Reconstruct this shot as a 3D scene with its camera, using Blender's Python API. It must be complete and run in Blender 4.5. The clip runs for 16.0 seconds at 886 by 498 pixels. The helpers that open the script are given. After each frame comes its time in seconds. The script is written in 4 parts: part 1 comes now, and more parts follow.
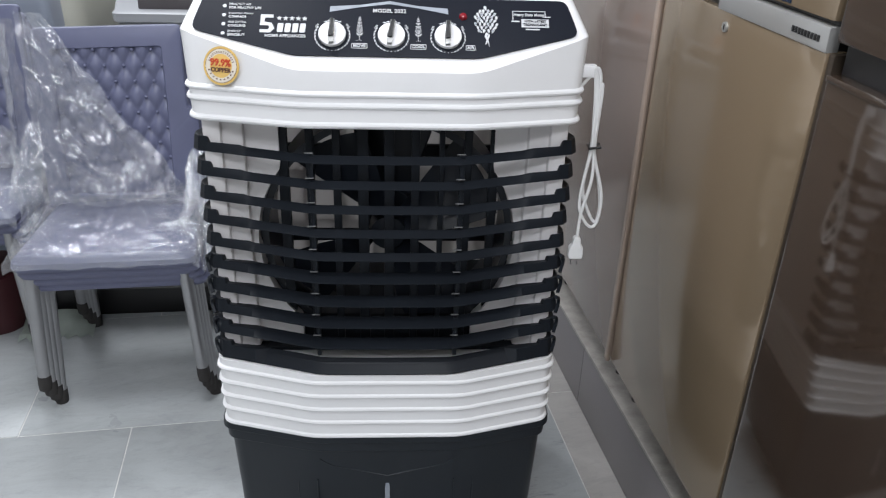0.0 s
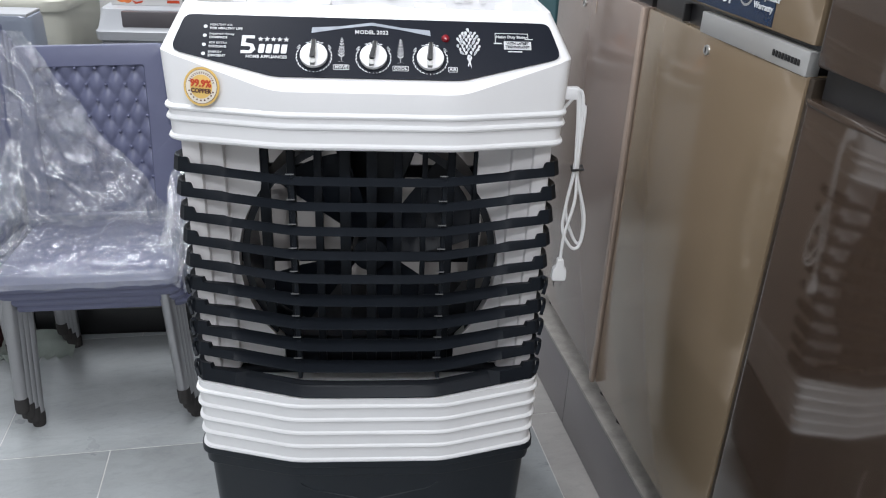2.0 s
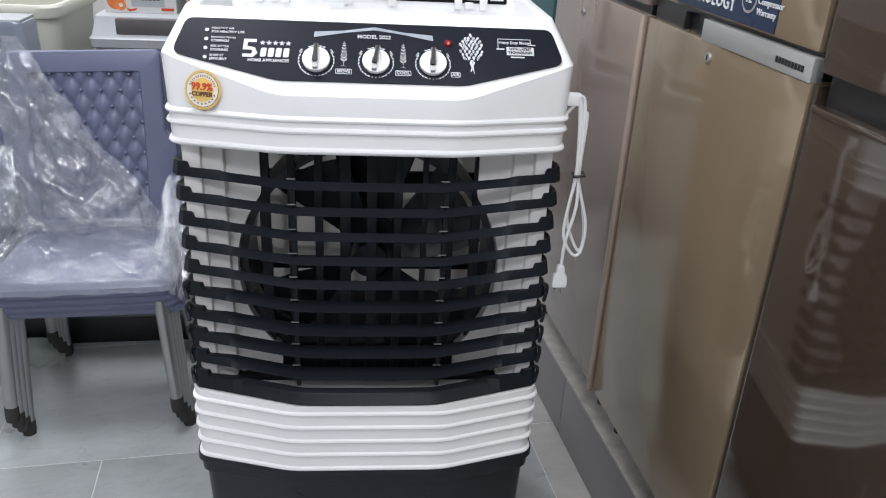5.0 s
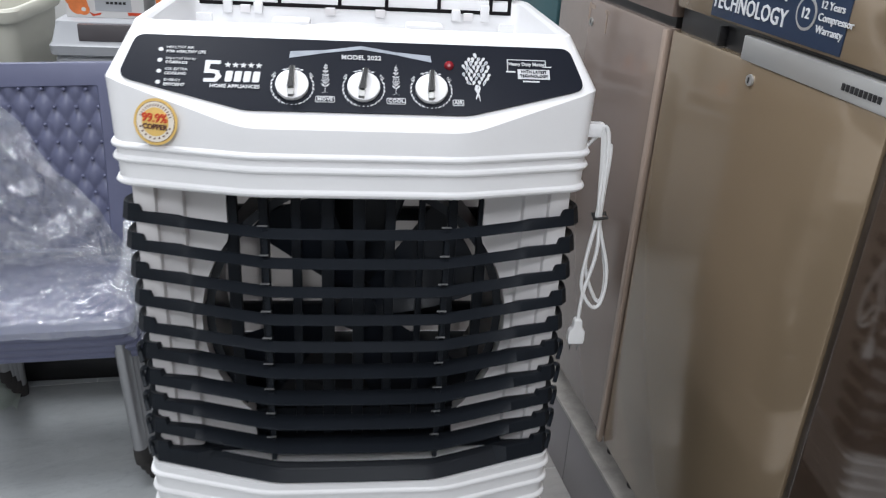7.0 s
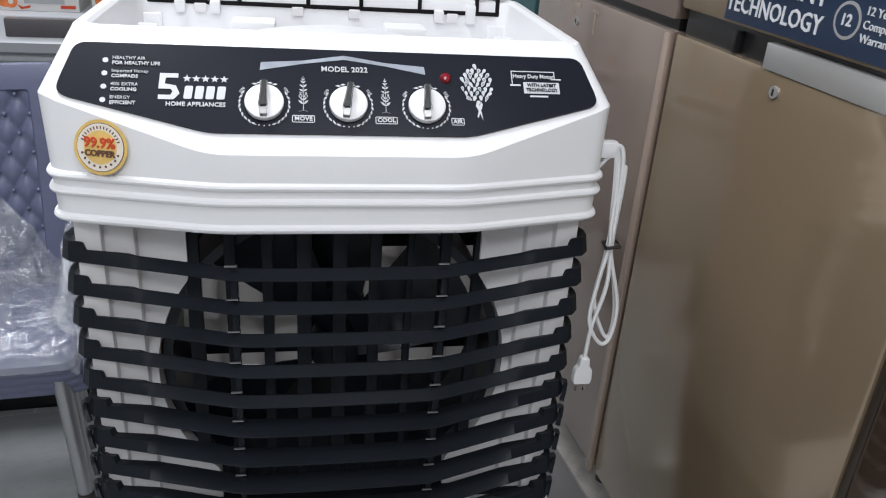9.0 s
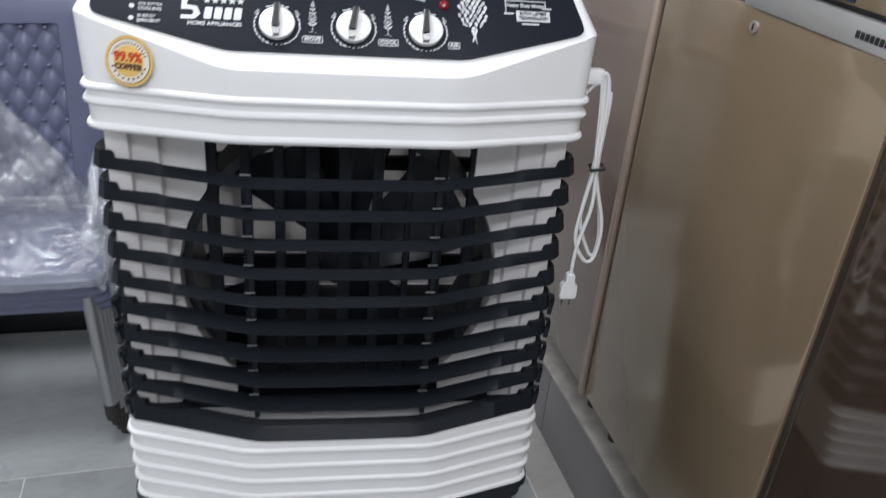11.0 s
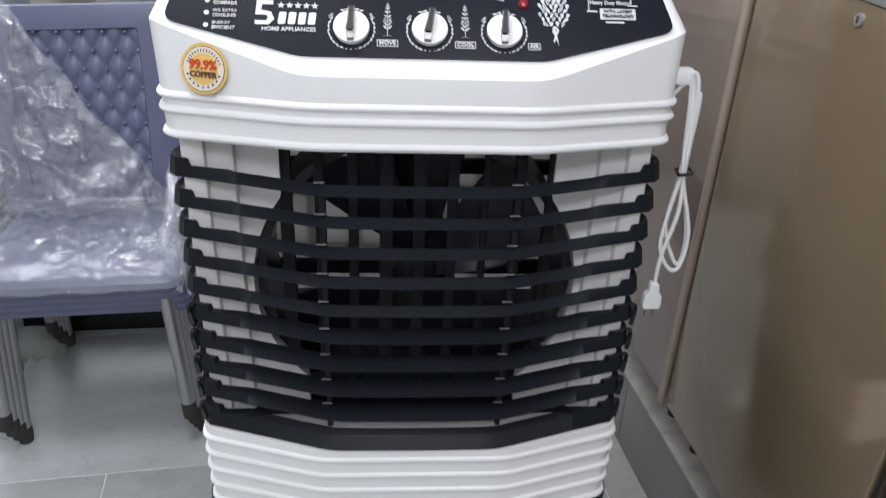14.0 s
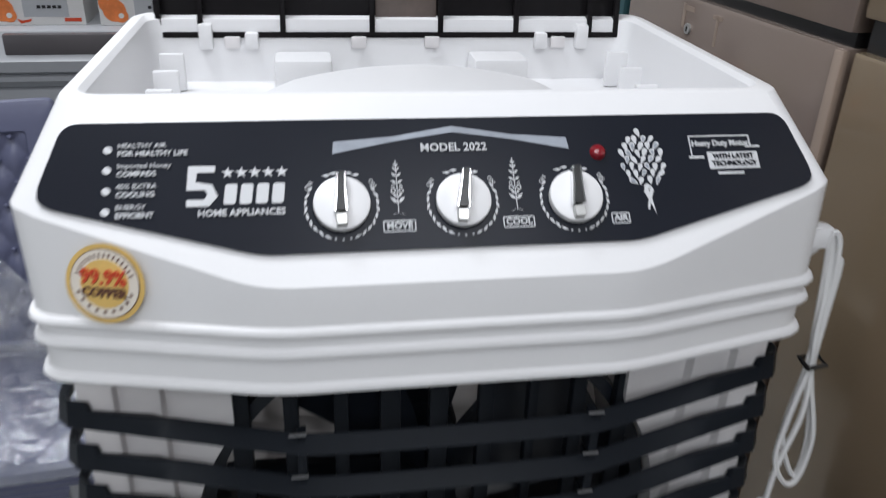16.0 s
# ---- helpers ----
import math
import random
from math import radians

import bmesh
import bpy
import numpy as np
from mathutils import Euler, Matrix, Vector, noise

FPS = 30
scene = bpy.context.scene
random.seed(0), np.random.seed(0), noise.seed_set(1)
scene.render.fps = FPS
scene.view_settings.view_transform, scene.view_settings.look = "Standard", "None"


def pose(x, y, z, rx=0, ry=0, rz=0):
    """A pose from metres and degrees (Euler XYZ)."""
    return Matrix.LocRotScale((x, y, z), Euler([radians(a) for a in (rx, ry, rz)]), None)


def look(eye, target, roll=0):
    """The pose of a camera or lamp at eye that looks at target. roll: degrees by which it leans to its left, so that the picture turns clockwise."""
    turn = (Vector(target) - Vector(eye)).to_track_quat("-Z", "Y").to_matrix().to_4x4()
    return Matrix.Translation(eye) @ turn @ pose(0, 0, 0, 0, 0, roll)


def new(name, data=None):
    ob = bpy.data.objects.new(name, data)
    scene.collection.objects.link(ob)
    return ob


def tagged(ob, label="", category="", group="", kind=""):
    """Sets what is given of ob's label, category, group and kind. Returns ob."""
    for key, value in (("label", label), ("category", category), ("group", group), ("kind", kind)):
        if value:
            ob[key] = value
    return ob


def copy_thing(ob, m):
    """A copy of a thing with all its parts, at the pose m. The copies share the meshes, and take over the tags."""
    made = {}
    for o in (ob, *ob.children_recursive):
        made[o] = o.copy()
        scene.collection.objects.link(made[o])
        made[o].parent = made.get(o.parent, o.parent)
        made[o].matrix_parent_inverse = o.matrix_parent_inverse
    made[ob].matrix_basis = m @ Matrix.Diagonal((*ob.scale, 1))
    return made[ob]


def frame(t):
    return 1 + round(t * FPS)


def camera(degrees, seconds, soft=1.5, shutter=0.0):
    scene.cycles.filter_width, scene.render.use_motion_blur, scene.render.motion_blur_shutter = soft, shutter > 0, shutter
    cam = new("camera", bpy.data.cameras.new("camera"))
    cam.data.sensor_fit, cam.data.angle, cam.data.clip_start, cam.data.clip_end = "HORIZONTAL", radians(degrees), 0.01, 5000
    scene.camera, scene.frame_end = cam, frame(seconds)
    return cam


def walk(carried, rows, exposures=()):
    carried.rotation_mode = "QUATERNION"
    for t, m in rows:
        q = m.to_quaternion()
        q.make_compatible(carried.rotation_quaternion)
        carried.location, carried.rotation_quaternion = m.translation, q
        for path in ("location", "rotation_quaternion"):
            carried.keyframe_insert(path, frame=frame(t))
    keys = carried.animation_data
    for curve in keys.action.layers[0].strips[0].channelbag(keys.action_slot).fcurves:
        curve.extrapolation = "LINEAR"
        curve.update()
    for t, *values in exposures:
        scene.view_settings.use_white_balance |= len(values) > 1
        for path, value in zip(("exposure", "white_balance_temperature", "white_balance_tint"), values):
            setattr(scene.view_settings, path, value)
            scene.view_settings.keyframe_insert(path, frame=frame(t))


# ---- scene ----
K = 1.15  # metres to one unit of the plan: the cooler is 0.69 m wide
cam = camera(57.9, 16.0, 1.1, 0.5)
PATH = [
    (0, (0.013, -1.1287, 1.3026), (0.1165, 0.4165, 0.5104), 2.0),
    (0.5, (0.0278, -1.1252, 1.3061), (0.1443, 0.4217, 0.52), 1.9),
    (1, (0.0235, -1.1226, 1.3052), (0.1461, 0.4304, 0.5313), 2.1),
    (1.5, (0.0235, -1.12, 1.3052), (0.1452, 0.4383, 0.5435), 2.2),
    (2, (0.0209, -1.1174, 1.3052), (0.1522, 0.4426, 0.5478), 2.5),
    (2.5, (0.0217, -1.1235, 1.3043), (0.1548, 0.44, 0.5548), 2.5),
    (3, (0.0235, -1.1243, 1.3009), (0.1539, 0.4417, 0.5557), 2.6),
    (3.5, (0.0226, -1.1243, 1.3009), (0.1478, 0.4417, 0.5548), 2.7),
    (4, (0.0235, -1.1217, 1.3), (0.1522, 0.4452, 0.5574), 2.8),
    (6.5, (-0.0374, -1.033, 1.2826), (0.1557, 0.5365, 0.5591), 3.3),
    (7, (-0.0043, -0.9148, 1.2826), (0.1878, 0.6504, 0.5504), 3.4),
    (7.5, (0.0157, -0.853, 1.2313), (0.1661, 0.747, 0.5661), 2.5),
    (8, (-0.0417, -0.7652, 1.2591), (0.1939, 0.8052, 0.5513), 2.5),
    (10.5, (-0.0478, -0.7991, 1.2783), (0.28, 0.7226, 0.5026), 5.0),
    (11, (-0.0339, -0.8713, 1.2635), (0.2357, 0.6374, 0.44), 5.1),
    (11.5, (-0.0348, -0.8913, 1.2574), (0.1739, 0.5896, 0.3696), 4.9),
    (12, (-0.0374, -0.8904, 1.2565), (0.153, 0.5365, 0.2809), 5.0),
    (12.5, (-0.0304, -0.8896, 1.2574), (0.1374, 0.5148, 0.2452), 4.6),
    (13, (-0.0357, -0.8861, 1.2574), (0.12, 0.54, 0.2739), 4.0),
    (13.5, (-0.0313, -0.8783, 1.2609), (0.1026, 0.6096, 0.3704), 3.2),
    (14, (-0.0383, -0.8313, 1.2635), (0.0809, 0.6835, 0.4183), 2.6),
    (14.5, (-0.08, -0.7426, 1.273), (0.0774, 0.7852, 0.4574), 2.8),
    (15, (-0.113, -0.6809, 1.2774), (0.1261, 0.8478, 0.4826), 3.2),
    (15.5, (-0.1148, -0.5922, 1.2704), (0.1435, 0.9348, 0.4783), 2.7),
    (16, (-0.0974, -0.4591, 1.2704), (0.1696, 1.0713, 0.4878), 2.1),
]
walk(cam, [(t, look(Vector(eye) * K, Vector(target) * K, roll)) for t, eye, target, roll in PATH],
     exposures=[(0.0, 0.02), (4.0, 0.02), (7.0, -0.08), (8.2, -0.20), (10.3, -0.22), (11.5, 0.0), (12.5, 0.12), (14.0, -0.06), (15.0, -0.30), (16.0, -0.56)])

# ---- light: a closed showroom under flat ceiling panels ----
world = bpy.data.worlds.new("world")
scene.world = world
world.use_nodes = True
world.node_tree.nodes["Background"].inputs[0].default_value = (0.5, 0.55, 0.6, 1)
world.node_tree.nodes["Background"].inputs[1].default_value = 0.05

CEIL = 2.45
LAMPS = [(0.20, -0.75, 0.75), (-0.75, -1.10, 0.35), (-0.55, 0.30, 1.6), (-1.25, 1.75, 1.8), (-1.2, -2.3, 0.5), (-0.05, -2.0, 1.9)]
for lx, ly, lp in LAMPS:
    la = bpy.data.lights.new("panel_light", "AREA")
    la.shape, la.size, la.size_y, la.energy = "RECTANGLE", 0.5 * K, 0.5 * K, 22 * lp
    la.color = (0.912, 0.94, 0.995)
    lo = new("panel_light", la)
    lo.matrix_world = pose(lx * K, ly * K, (CEIL - 0.012) * K, 0, 0, 6.84)


# ---- materials ----
def mat(name, color, rough=0.4, metal=0.0, coat=0.0, var=0.12, scale=6.0, bump=0.02, fine=220.0, spec=0.5, rand=0.0, rvar=0.1, stretch=1.0, contrast=False):
    m = bpy.data.materials.new(name)
    m.use_nodes = True
    nt = m.node_tree
    b = nt.nodes["Principled BSDF"]
    tc = nt.nodes.new("ShaderNodeTexCoord")
    n1 = nt.nodes.new("ShaderNodeTexNoise")
    n1.inputs["Scale"].default_value, n1.inputs["Detail"].default_value = scale, 6
    n2 = nt.nodes.new("ShaderNodeTexNoise")
    n2.inputs["Scale"].default_value, n2.inputs["Detail"].default_value = fine, 3
    mp = nt.nodes.new("ShaderNodeMapping")
    mp.inputs["Scale"].default_value = (1.0, stretch, 1.0)
    nt.links.new(tc.outputs["Object"], mp.inputs["Vector"])
    nt.links.new(mp.outputs[0], n1.inputs["Vector"])
    nt.links.new(tc.outputs["Object"], n2.inputs["Vector"])
    mix = nt.nodes.new("ShaderNodeMix")
    mix.data_type = "RGBA"
    lo = [max(0.0, c * (1 - var)) for c in color]
    hi = [min(1.0, c * (1 + var)) for c in color]
    mix.inputs[6].default_value, mix.inputs[7].default_value = (*lo, 1), (*hi, 1)
    add = nt.nodes.new("ShaderNodeMath")
    add.operation = "MULTIPLY_ADD"
    add.inputs[1].default_value = 0.25
    nt.links.new(n2.outputs["Fac"], add.inputs[0])
    coarse = n1.outputs["Fac"]
    if contrast:
        mr = nt.nodes.new("ShaderNodeMapRange")
        mr.inputs[1].default_value, mr.inputs[2].default_value = 0.34, 0.66
        nt.links.new(coarse, mr.inputs[0])
        coarse = mr.outputs[0]
    nt.links.new(coarse, add.inputs[2])
    sub = nt.nodes.new("ShaderNodeMath")
    sub.operation = "SUBTRACT"
    sub.inputs[1].default_value = 0.125
    nt.links.new(add.outputs[0], sub.inputs[0])
    fac = sub.outputs[0]
    if rand:
        oi = nt.nodes.new("ShaderNodeObjectInfo")
        ra = nt.nodes.new("ShaderNodeMath")
        ra.operation = "MULTIPLY_ADD"
        ra.inputs[1].default_value = rand
        nt.links.new(oi.outputs["Random"], ra.inputs[0])
        nt.links.new(fac, ra.inputs[2])
        fac = ra.outputs[0]
    nt.links.new(fac, mix.inputs[0])
    nt.links.new(mix.outputs[2], b.inputs["Base Color"])
    rr = nt.nodes.new("ShaderNodeMapRange")
    rr.inputs[3].default_value, rr.inputs[4].default_value = rough * (1 - rvar * 2), rough * (1 + rvar * 2)
    nt.links.new(n1.outputs["Fac"], rr.inputs[0])
    nt.links.new(rr.outputs[0], b.inputs["Roughness"])
    b.inputs["Metallic"].default_value = metal
    b.inputs["Coat Weight"].default_value = coat
    b.inputs["Coat Roughness"].default_value = 0.06
    b.inputs["Specular IOR Level"].default_value = spec
    if bump:
        bp = nt.nodes.new("ShaderNodeBump")
        bp.inputs["Strength"].default_value, bp.inputs["Distance"].default_value = bump, 0.002
        nt.links.new(n2.outputs["Fac"], bp.inputs["Height"])
        nt.links.new(bp.outputs[0], b.inputs["Normal"])
    return m


def stone_mat(name, color, var, stain):
    """Polished grey stone-look tile: cloudy veins, fine grain, dark speckled stains on some."""
    m = mat(name, color, 0.33, var=var, scale=4.5, bump=0.02, fine=140, rand=0.2, rvar=0.3)
    nt = m.node_tree
    b = nt.nodes["Principled BSDF"]
    base = b.inputs["Base Color"].links[0].from_socket
    tc = nt.nodes.new("ShaderNodeTexCoord")
    mp = nt.nodes.new("ShaderNodeMapping")
    mp.inputs["Scale"].default_value = (0.5, 1.25, 1.0)
    nt.links.new(tc.outputs["Object"], mp.inputs["Vector"])
    prev = base
    layers = [(9.0, 10, 1.4, 0.50, 0.66, 0.80, 0.6), (34.0, 8, 0.8, 0.54, 0.64, 0.86, 0.6), (6.0, 9, 1.0, 0.55, 0.42, 1.16, 0.5)]
    if stain:
        layers.append((7.5, 12, 0.7, 0.535, 0.60, 0.42, stain))
    for sc, det, dist, lo, hi, mul, amount in layers:
        no = nt.nodes.new("ShaderNodeTexNoise")
        no.inputs["Scale"].default_value, no.inputs["Detail"].default_value, no.inputs["Roughness"].default_value, no.inputs["Distortion"].default_value = sc, det, 0.68, dist
        mr = nt.nodes.new("ShaderNodeMapRange")
        mr.inputs[1].default_value, mr.inputs[2].default_value, mr.inputs[4].default_value = lo, hi, amount
        mx = nt.nodes.new("ShaderNodeMix")
        mx.data_type, mx.blend_type = "RGBA", "MULTIPLY"
        mx.inputs[7].default_value = (mul, mul * 1.01, mul * 1.015, 1)
        nt.links.new(mp.outputs[0], no.inputs["Vector"])
        nt.links.new(no.outputs["Fac"], mr.inputs[0])
        nt.links.new(mr.outputs[0], mx.inputs[0])
        nt.links.new(prev, mx.inputs[6])
        prev = mx.outputs[2]
    nt.links.new(prev, b.inputs["Base Color"])
    return m


WHITE = mat("white_plastic", (0.80, 0.80, 0.81), 0.38, var=0.03, bump=0.03)
OFFWHITE = mat("inner_white_plastic", (0.76, 0.74, 0.745), 0.4, var=0.06)
BLACK = mat("black_louver_plastic", (0.0125, 0.0152, 0.0200), 0.38, var=0.25, bump=0.04, spec=0.13)
FANBLACK = mat("dark_fan_plastic", (0.011, 0.014, 0.020), 0.3, var=0.25, bump=0.03, spec=0.3)
TANK = mat("black_tank_plastic", (0.0105, 0.0145, 0.020), 0.4, var=0.4, scale=3, bump=0.05, spec=0.35)
PANEL = mat("gloss_navy_panel", (0.010, 0.012, 0.019), 0.33, var=0.1, bump=0.0, spec=0.15)
INK = mat("white_print", (0.60, 0.61, 0.63), 0.5, var=0.05, bump=0)
GREYINK = mat("grey_print", (0.30, 0.33, 0.38), 0.4, var=0.3, scale=60, bump=0)
CHROME = mat("chrome", (0.75, 0.75, 0.76), 0.12, metal=1.0, var=0.05, bump=0)
RED = mat("red_lens", (0.22, 0.012, 0.02), 0.15, var=0.1, bump=0)
GOLDSTK = mat("gold_foil", (0.80, 0.54, 0.17), 0.3, metal=0.3, var=0.25, scale=40, bump=0)
CREAMSTK = mat("sticker_cream", (0.72, 0.66, 0.58), 0.4, var=0.06, bump=0)
DKRED = mat("red_print", (0.55, 0.06, 0.02), 0.4, bump=0)
DKBROWN = mat("brown_print", (0.12, 0.05, 0.03), 0.4, bump=0)
SMOKE = mat("smoked_lid_plastic", (0.011, 0.010, 0.011), 0.16, var=0.3, bump=0.01, spec=0.09)
SMOKELIT = mat("smoked_lid_lit", (0.11, 0.085, 0.075), 0.15, var=0.3, scale=30, bump=0.01)
CORD = mat("white_cord", (0.72, 0.72, 0.72), 0.45, var=0.05)
PLUM = mat("slate_blue_plastic", (0.112, 0.120, 0.195), 0.36, var=0.12, scale=9, bump=0.06)
STEEL = mat("grey_leg_tube", (0.36, 0.36, 0.37), 0.3, metal=0.7, var=0.15)
RUBBER = mat("brown_rubber", (0.030, 0.027, 0.026), 0.7, var=0.3)
EDGE = mat("bronze_edge", (0.42, 0.33, 0.27), 0.25, metal=0.4, var=0.1)
GOLD = mat("champagne_door", (0.250, 0.188, 0.123), 0.15, metal=0.35, coat=0.5, var=0.09, scale=2.5, bump=0.015, fine=900)
TAUPE = mat("taupe_door", (0.255, 0.198, 0.168), 0.15, metal=0.35, coat=0.6, var=0.08, scale=2.5, bump=0.01, fine=900)
BROWN = mat("dark_brown_gloss_door", (0.052, 0.035, 0.025), 0.08, metal=0.2, coat=1.0, var=0.12, scale=2, bump=0.008, fine=900)
GAPSHADE = mat("bronze_gap_shade", (0.045, 0.034, 0.025), 0.3, metal=0.3, var=0.15)
DARKGAP = mat("dark_trim", (0.012, 0.012, 0.013), 0.35, var=0.2)
SILVER = mat("silver_trim", (0.48, 0.48, 0.47), 0.3, metal=0.6, var=0.06, bump=0.01)
BLUEPOST = mat("poster_blue", (0.012, 0.025, 0.055), 0.25, var=0.3, scale=5, bump=0)
TILE = stone_mat("grey_floor_tile", (0.325, 0.34, 0.345), 0.17, 0.0)
STAINTILE = stone_mat("mottled_floor_tile", (0.325, 0.34, 0.345), 0.17, 0.65)
BORDERTILE = stone_mat("warm_grey_border_tile", (0.36, 0.345, 0.33), 0.15, 0.0)
GROUT = mat("tile_grout", (0.60, 0.595, 0.58), 0.8, var=0.2, scale=30)
PLINTH = mat("plinth_tile", (0.20, 0.185, 0.19), 0.33, var=0.16, scale=5)
LEDGE = mat("worn_ledge", (0.36, 0.34, 0.315), 0.5, var=0.5, scale=24, bump=0.2, fine=160)
WALLP = mat("wall_paint", (0.66, 0.66, 0.65), 0.7, var=0.06, scale=2)
CEILP = mat("ceiling_paint", (0.75, 0.75, 0.74), 0.8, var=0.04, scale=2)
GREYP = mat("light_grey_plastic", (0.40, 0.41, 0.43), 0.35, var=0.06)
BANDP = mat("dark_grey_band", (0.115, 0.105, 0.11), 0.25, var=0.1)
CREAM = mat("cream_plastic", (0.62, 0.61, 0.53), 0.4, var=0.06, scale=3)
SLATE = mat("slate_grey_plastic", (0.25, 0.28, 0.34), 0.35, var=0.08)
CARD = mat("white_carton", (0.68, 0.67, 0.66), 0.5, var=0.06)
ORANGE = mat("orange_print", (0.70, 0.20, 0.06), 0.4, var=0.4, scale=30)
TEAL = mat("teal_plastic", (0.02, 0.07, 0.08), 0.4, var=0.3)
MAROON = mat("maroon_plastic", (0.045, 0.008, 0.011), 0.5, var=0.3)
SACK = mat("pale_green_sack", (0.42, 0.47, 0.43), 0.6, var=0.25, scale=14, bump=0.3)


def film_mat():
    m = bpy.data.materials.new("clear_wrap")
    m.use_nodes = True
    nt = m.node_tree
    nt.nodes.clear()
    out = nt.nodes.new("ShaderNodeOutputMaterial")
    tr = nt.nodes.new("ShaderNodeBsdfTransparent")
    tr.inputs[0].default_value = (0.93, 0.94, 0.95, 1)
    gl = nt.nodes.new("ShaderNodeBsdfGlossy")
    gl.inputs["Color"].default_value, gl.inputs["Roughness"].default_value = (0.95, 0.96, 1, 1), 0.045
    df = nt.nodes.new("ShaderNodeBsdfDiffuse")
    df.inputs[0].default_value = (0.75, 0.76, 0.78, 1)
    tc = nt.nodes.new("ShaderNodeTexCoord")
    no = nt.nodes.new("ShaderNodeTexNoise")
    no.inputs["Scale"].default_value, no.inputs["Detail"].default_value, no.inputs["Distortion"].default_value = 46, 7, 1.8
    bp = nt.nodes.new("ShaderNodeBump")
    bp.inputs["Strength"].default_value, bp.inputs["Distance"].default_value = 0.5, 0.008
    nt.links.new(tc.outputs["Object"], no.inputs[0])
    nt.links.new(no.outputs["Fac"], bp.inputs["Height"])
    nt.links.new(bp.outputs[0], gl.inputs["Normal"])
    m1 = nt.nodes.new("ShaderNodeMixShader")
    m1.inputs[0].default_value = 0.17
    m2 = nt.nodes.new("ShaderNodeMixShader")
    hz = nt.nodes.new("ShaderNodeMapRange")
    hz.inputs[1].default_value, hz.inputs[2].default_value, hz.inputs[3].default_value, hz.inputs[4].default_value = 0.40, 0.80, 0.03, 0.28
    nt.links.new(no.outputs["Fac"], hz.inputs[0])
    nt.links.new(hz.outputs[0], m2.inputs[0])
    nt.links.new(tr.outputs[0], m1.inputs[1])
    nt.links.new(gl.outputs[0], m1.inputs[2])
    nt.links.new(m1.outputs[0], m2.inputs[1])
    nt.links.new(df.outputs[0], m2.inputs[2])
    nt.links.new(m2.outputs[0], out.inputs[0])
    return m


FILM = film_mat()


def pad_mat():
    m = mat("pale_cooling_pad", (0.38, 0.355, 0.34), 0.8, var=0.15, scale=20, bump=0.2, fine=120)
    nt = m.node_tree
    tl = nt.nodes.new("ShaderNodeBsdfTranslucent")
    tl.inputs[0].default_value = (0.46, 0.435, 0.42, 1)
    mx = nt.nodes.new("ShaderNodeMixShader")
    mx.inputs[0].default_value = 0.6
    nt.links.new(nt.nodes["Principled BSDF"].outputs[0], mx.inputs[1])
    nt.links.new(tl.outputs[0], mx.inputs[2])
    nt.links.new(mx.outputs[0], nt.nodes["Material Output"].inputs[0])
    return m


PAD = pad_mat()


# ---- building helpers (plan units; part() turns them into metres) ----
def part(name, bm, material, parent=None, label="", bevel=0.0, sharp=34):
    for v in bm.verts:
        v.co *= K
    if bm.faces:
        bmesh.ops.recalc_face_normals(bm, faces=bm.faces)
    me = bpy.data.meshes.new(name)
    bm.to_mesh(me)
    bm.free()
    for p in me.polygons:
        p.use_smooth = True
    me.set_sharp_from_angle(angle=radians(sharp))
    me.materials.append(material)
    ob = new(name, me)
    ob.parent = parent
    if label:
        tagged(ob, label)
    if bevel:
        md = ob.modifiers.new("edges", "BEVEL")
        md.width, md.segments, md.limit_method, md.angle_limit = bevel * K, 2, "ANGLE", radians(28)
        md.harden_normals = False
    return ob


def thing(name, label, category, x=0.0, y=0.0, z=0.0, rz=0.0, group=""):
    e = new(name)
    e.empty_display_size = 0.05
    e.matrix_basis = pose(x * K, y * K, z * K, 0, 0, rz)
    return tagged(e, label, category, group)


def shared(name, ob, parent, x, y, z):
    """Another part on the same mesh, shifted by plan units."""
    o = new(name, ob.data)
    o.parent = parent
    o.location = (x * K, y * K, z * K)
    return o


def add_box(bm, a, b, r=0.0, m=None):
    made = bmesh.ops.create_cube(bm, size=1)["verts"]
    for v in made:
        v.co = Vector([(a[i] + b[i]) / 2 + v.co[i] * abs(b[i] - a[i]) for i in range(3)])
    if r:
        es = list({e for v in made for e in v.link_edges})
        res = bmesh.ops.bevel(bm, geom=es, offset=r, segments=2, affect="EDGES", profile=0.6)
        made = list({v for f in res["faces"] for v in f.verts} | {v for v in made if v.is_valid})
    if m is not None:
        bmesh.ops.transform(bm, matrix=m, verts=made)
    return bm


def box(a, b, r=0.003, m=None):
    return add_box(bmesh.new(), a, b, r, m)


def add_loft(bm, rings, closed=True, cap0=False, cap1=False):
    vs = [[bm.verts.new(p) for p in ring] for ring in rings]
    n = len(vs[0])
    for a, b in zip(vs, vs[1:]):
        for i in range(n if closed else n - 1):
            j = (i + 1) % n
            bm.faces.new((a[i], a[j], b[j], b[i]))
    if cap0:
        bm.faces.new(vs[0][::-1])
    if cap1:
        bm.faces.new(vs[-1])
    return bm


def loft(rings, closed=True, cap0=False, cap1=False):
    return add_loft(bmesh.new(), rings, closed, cap0, cap1)


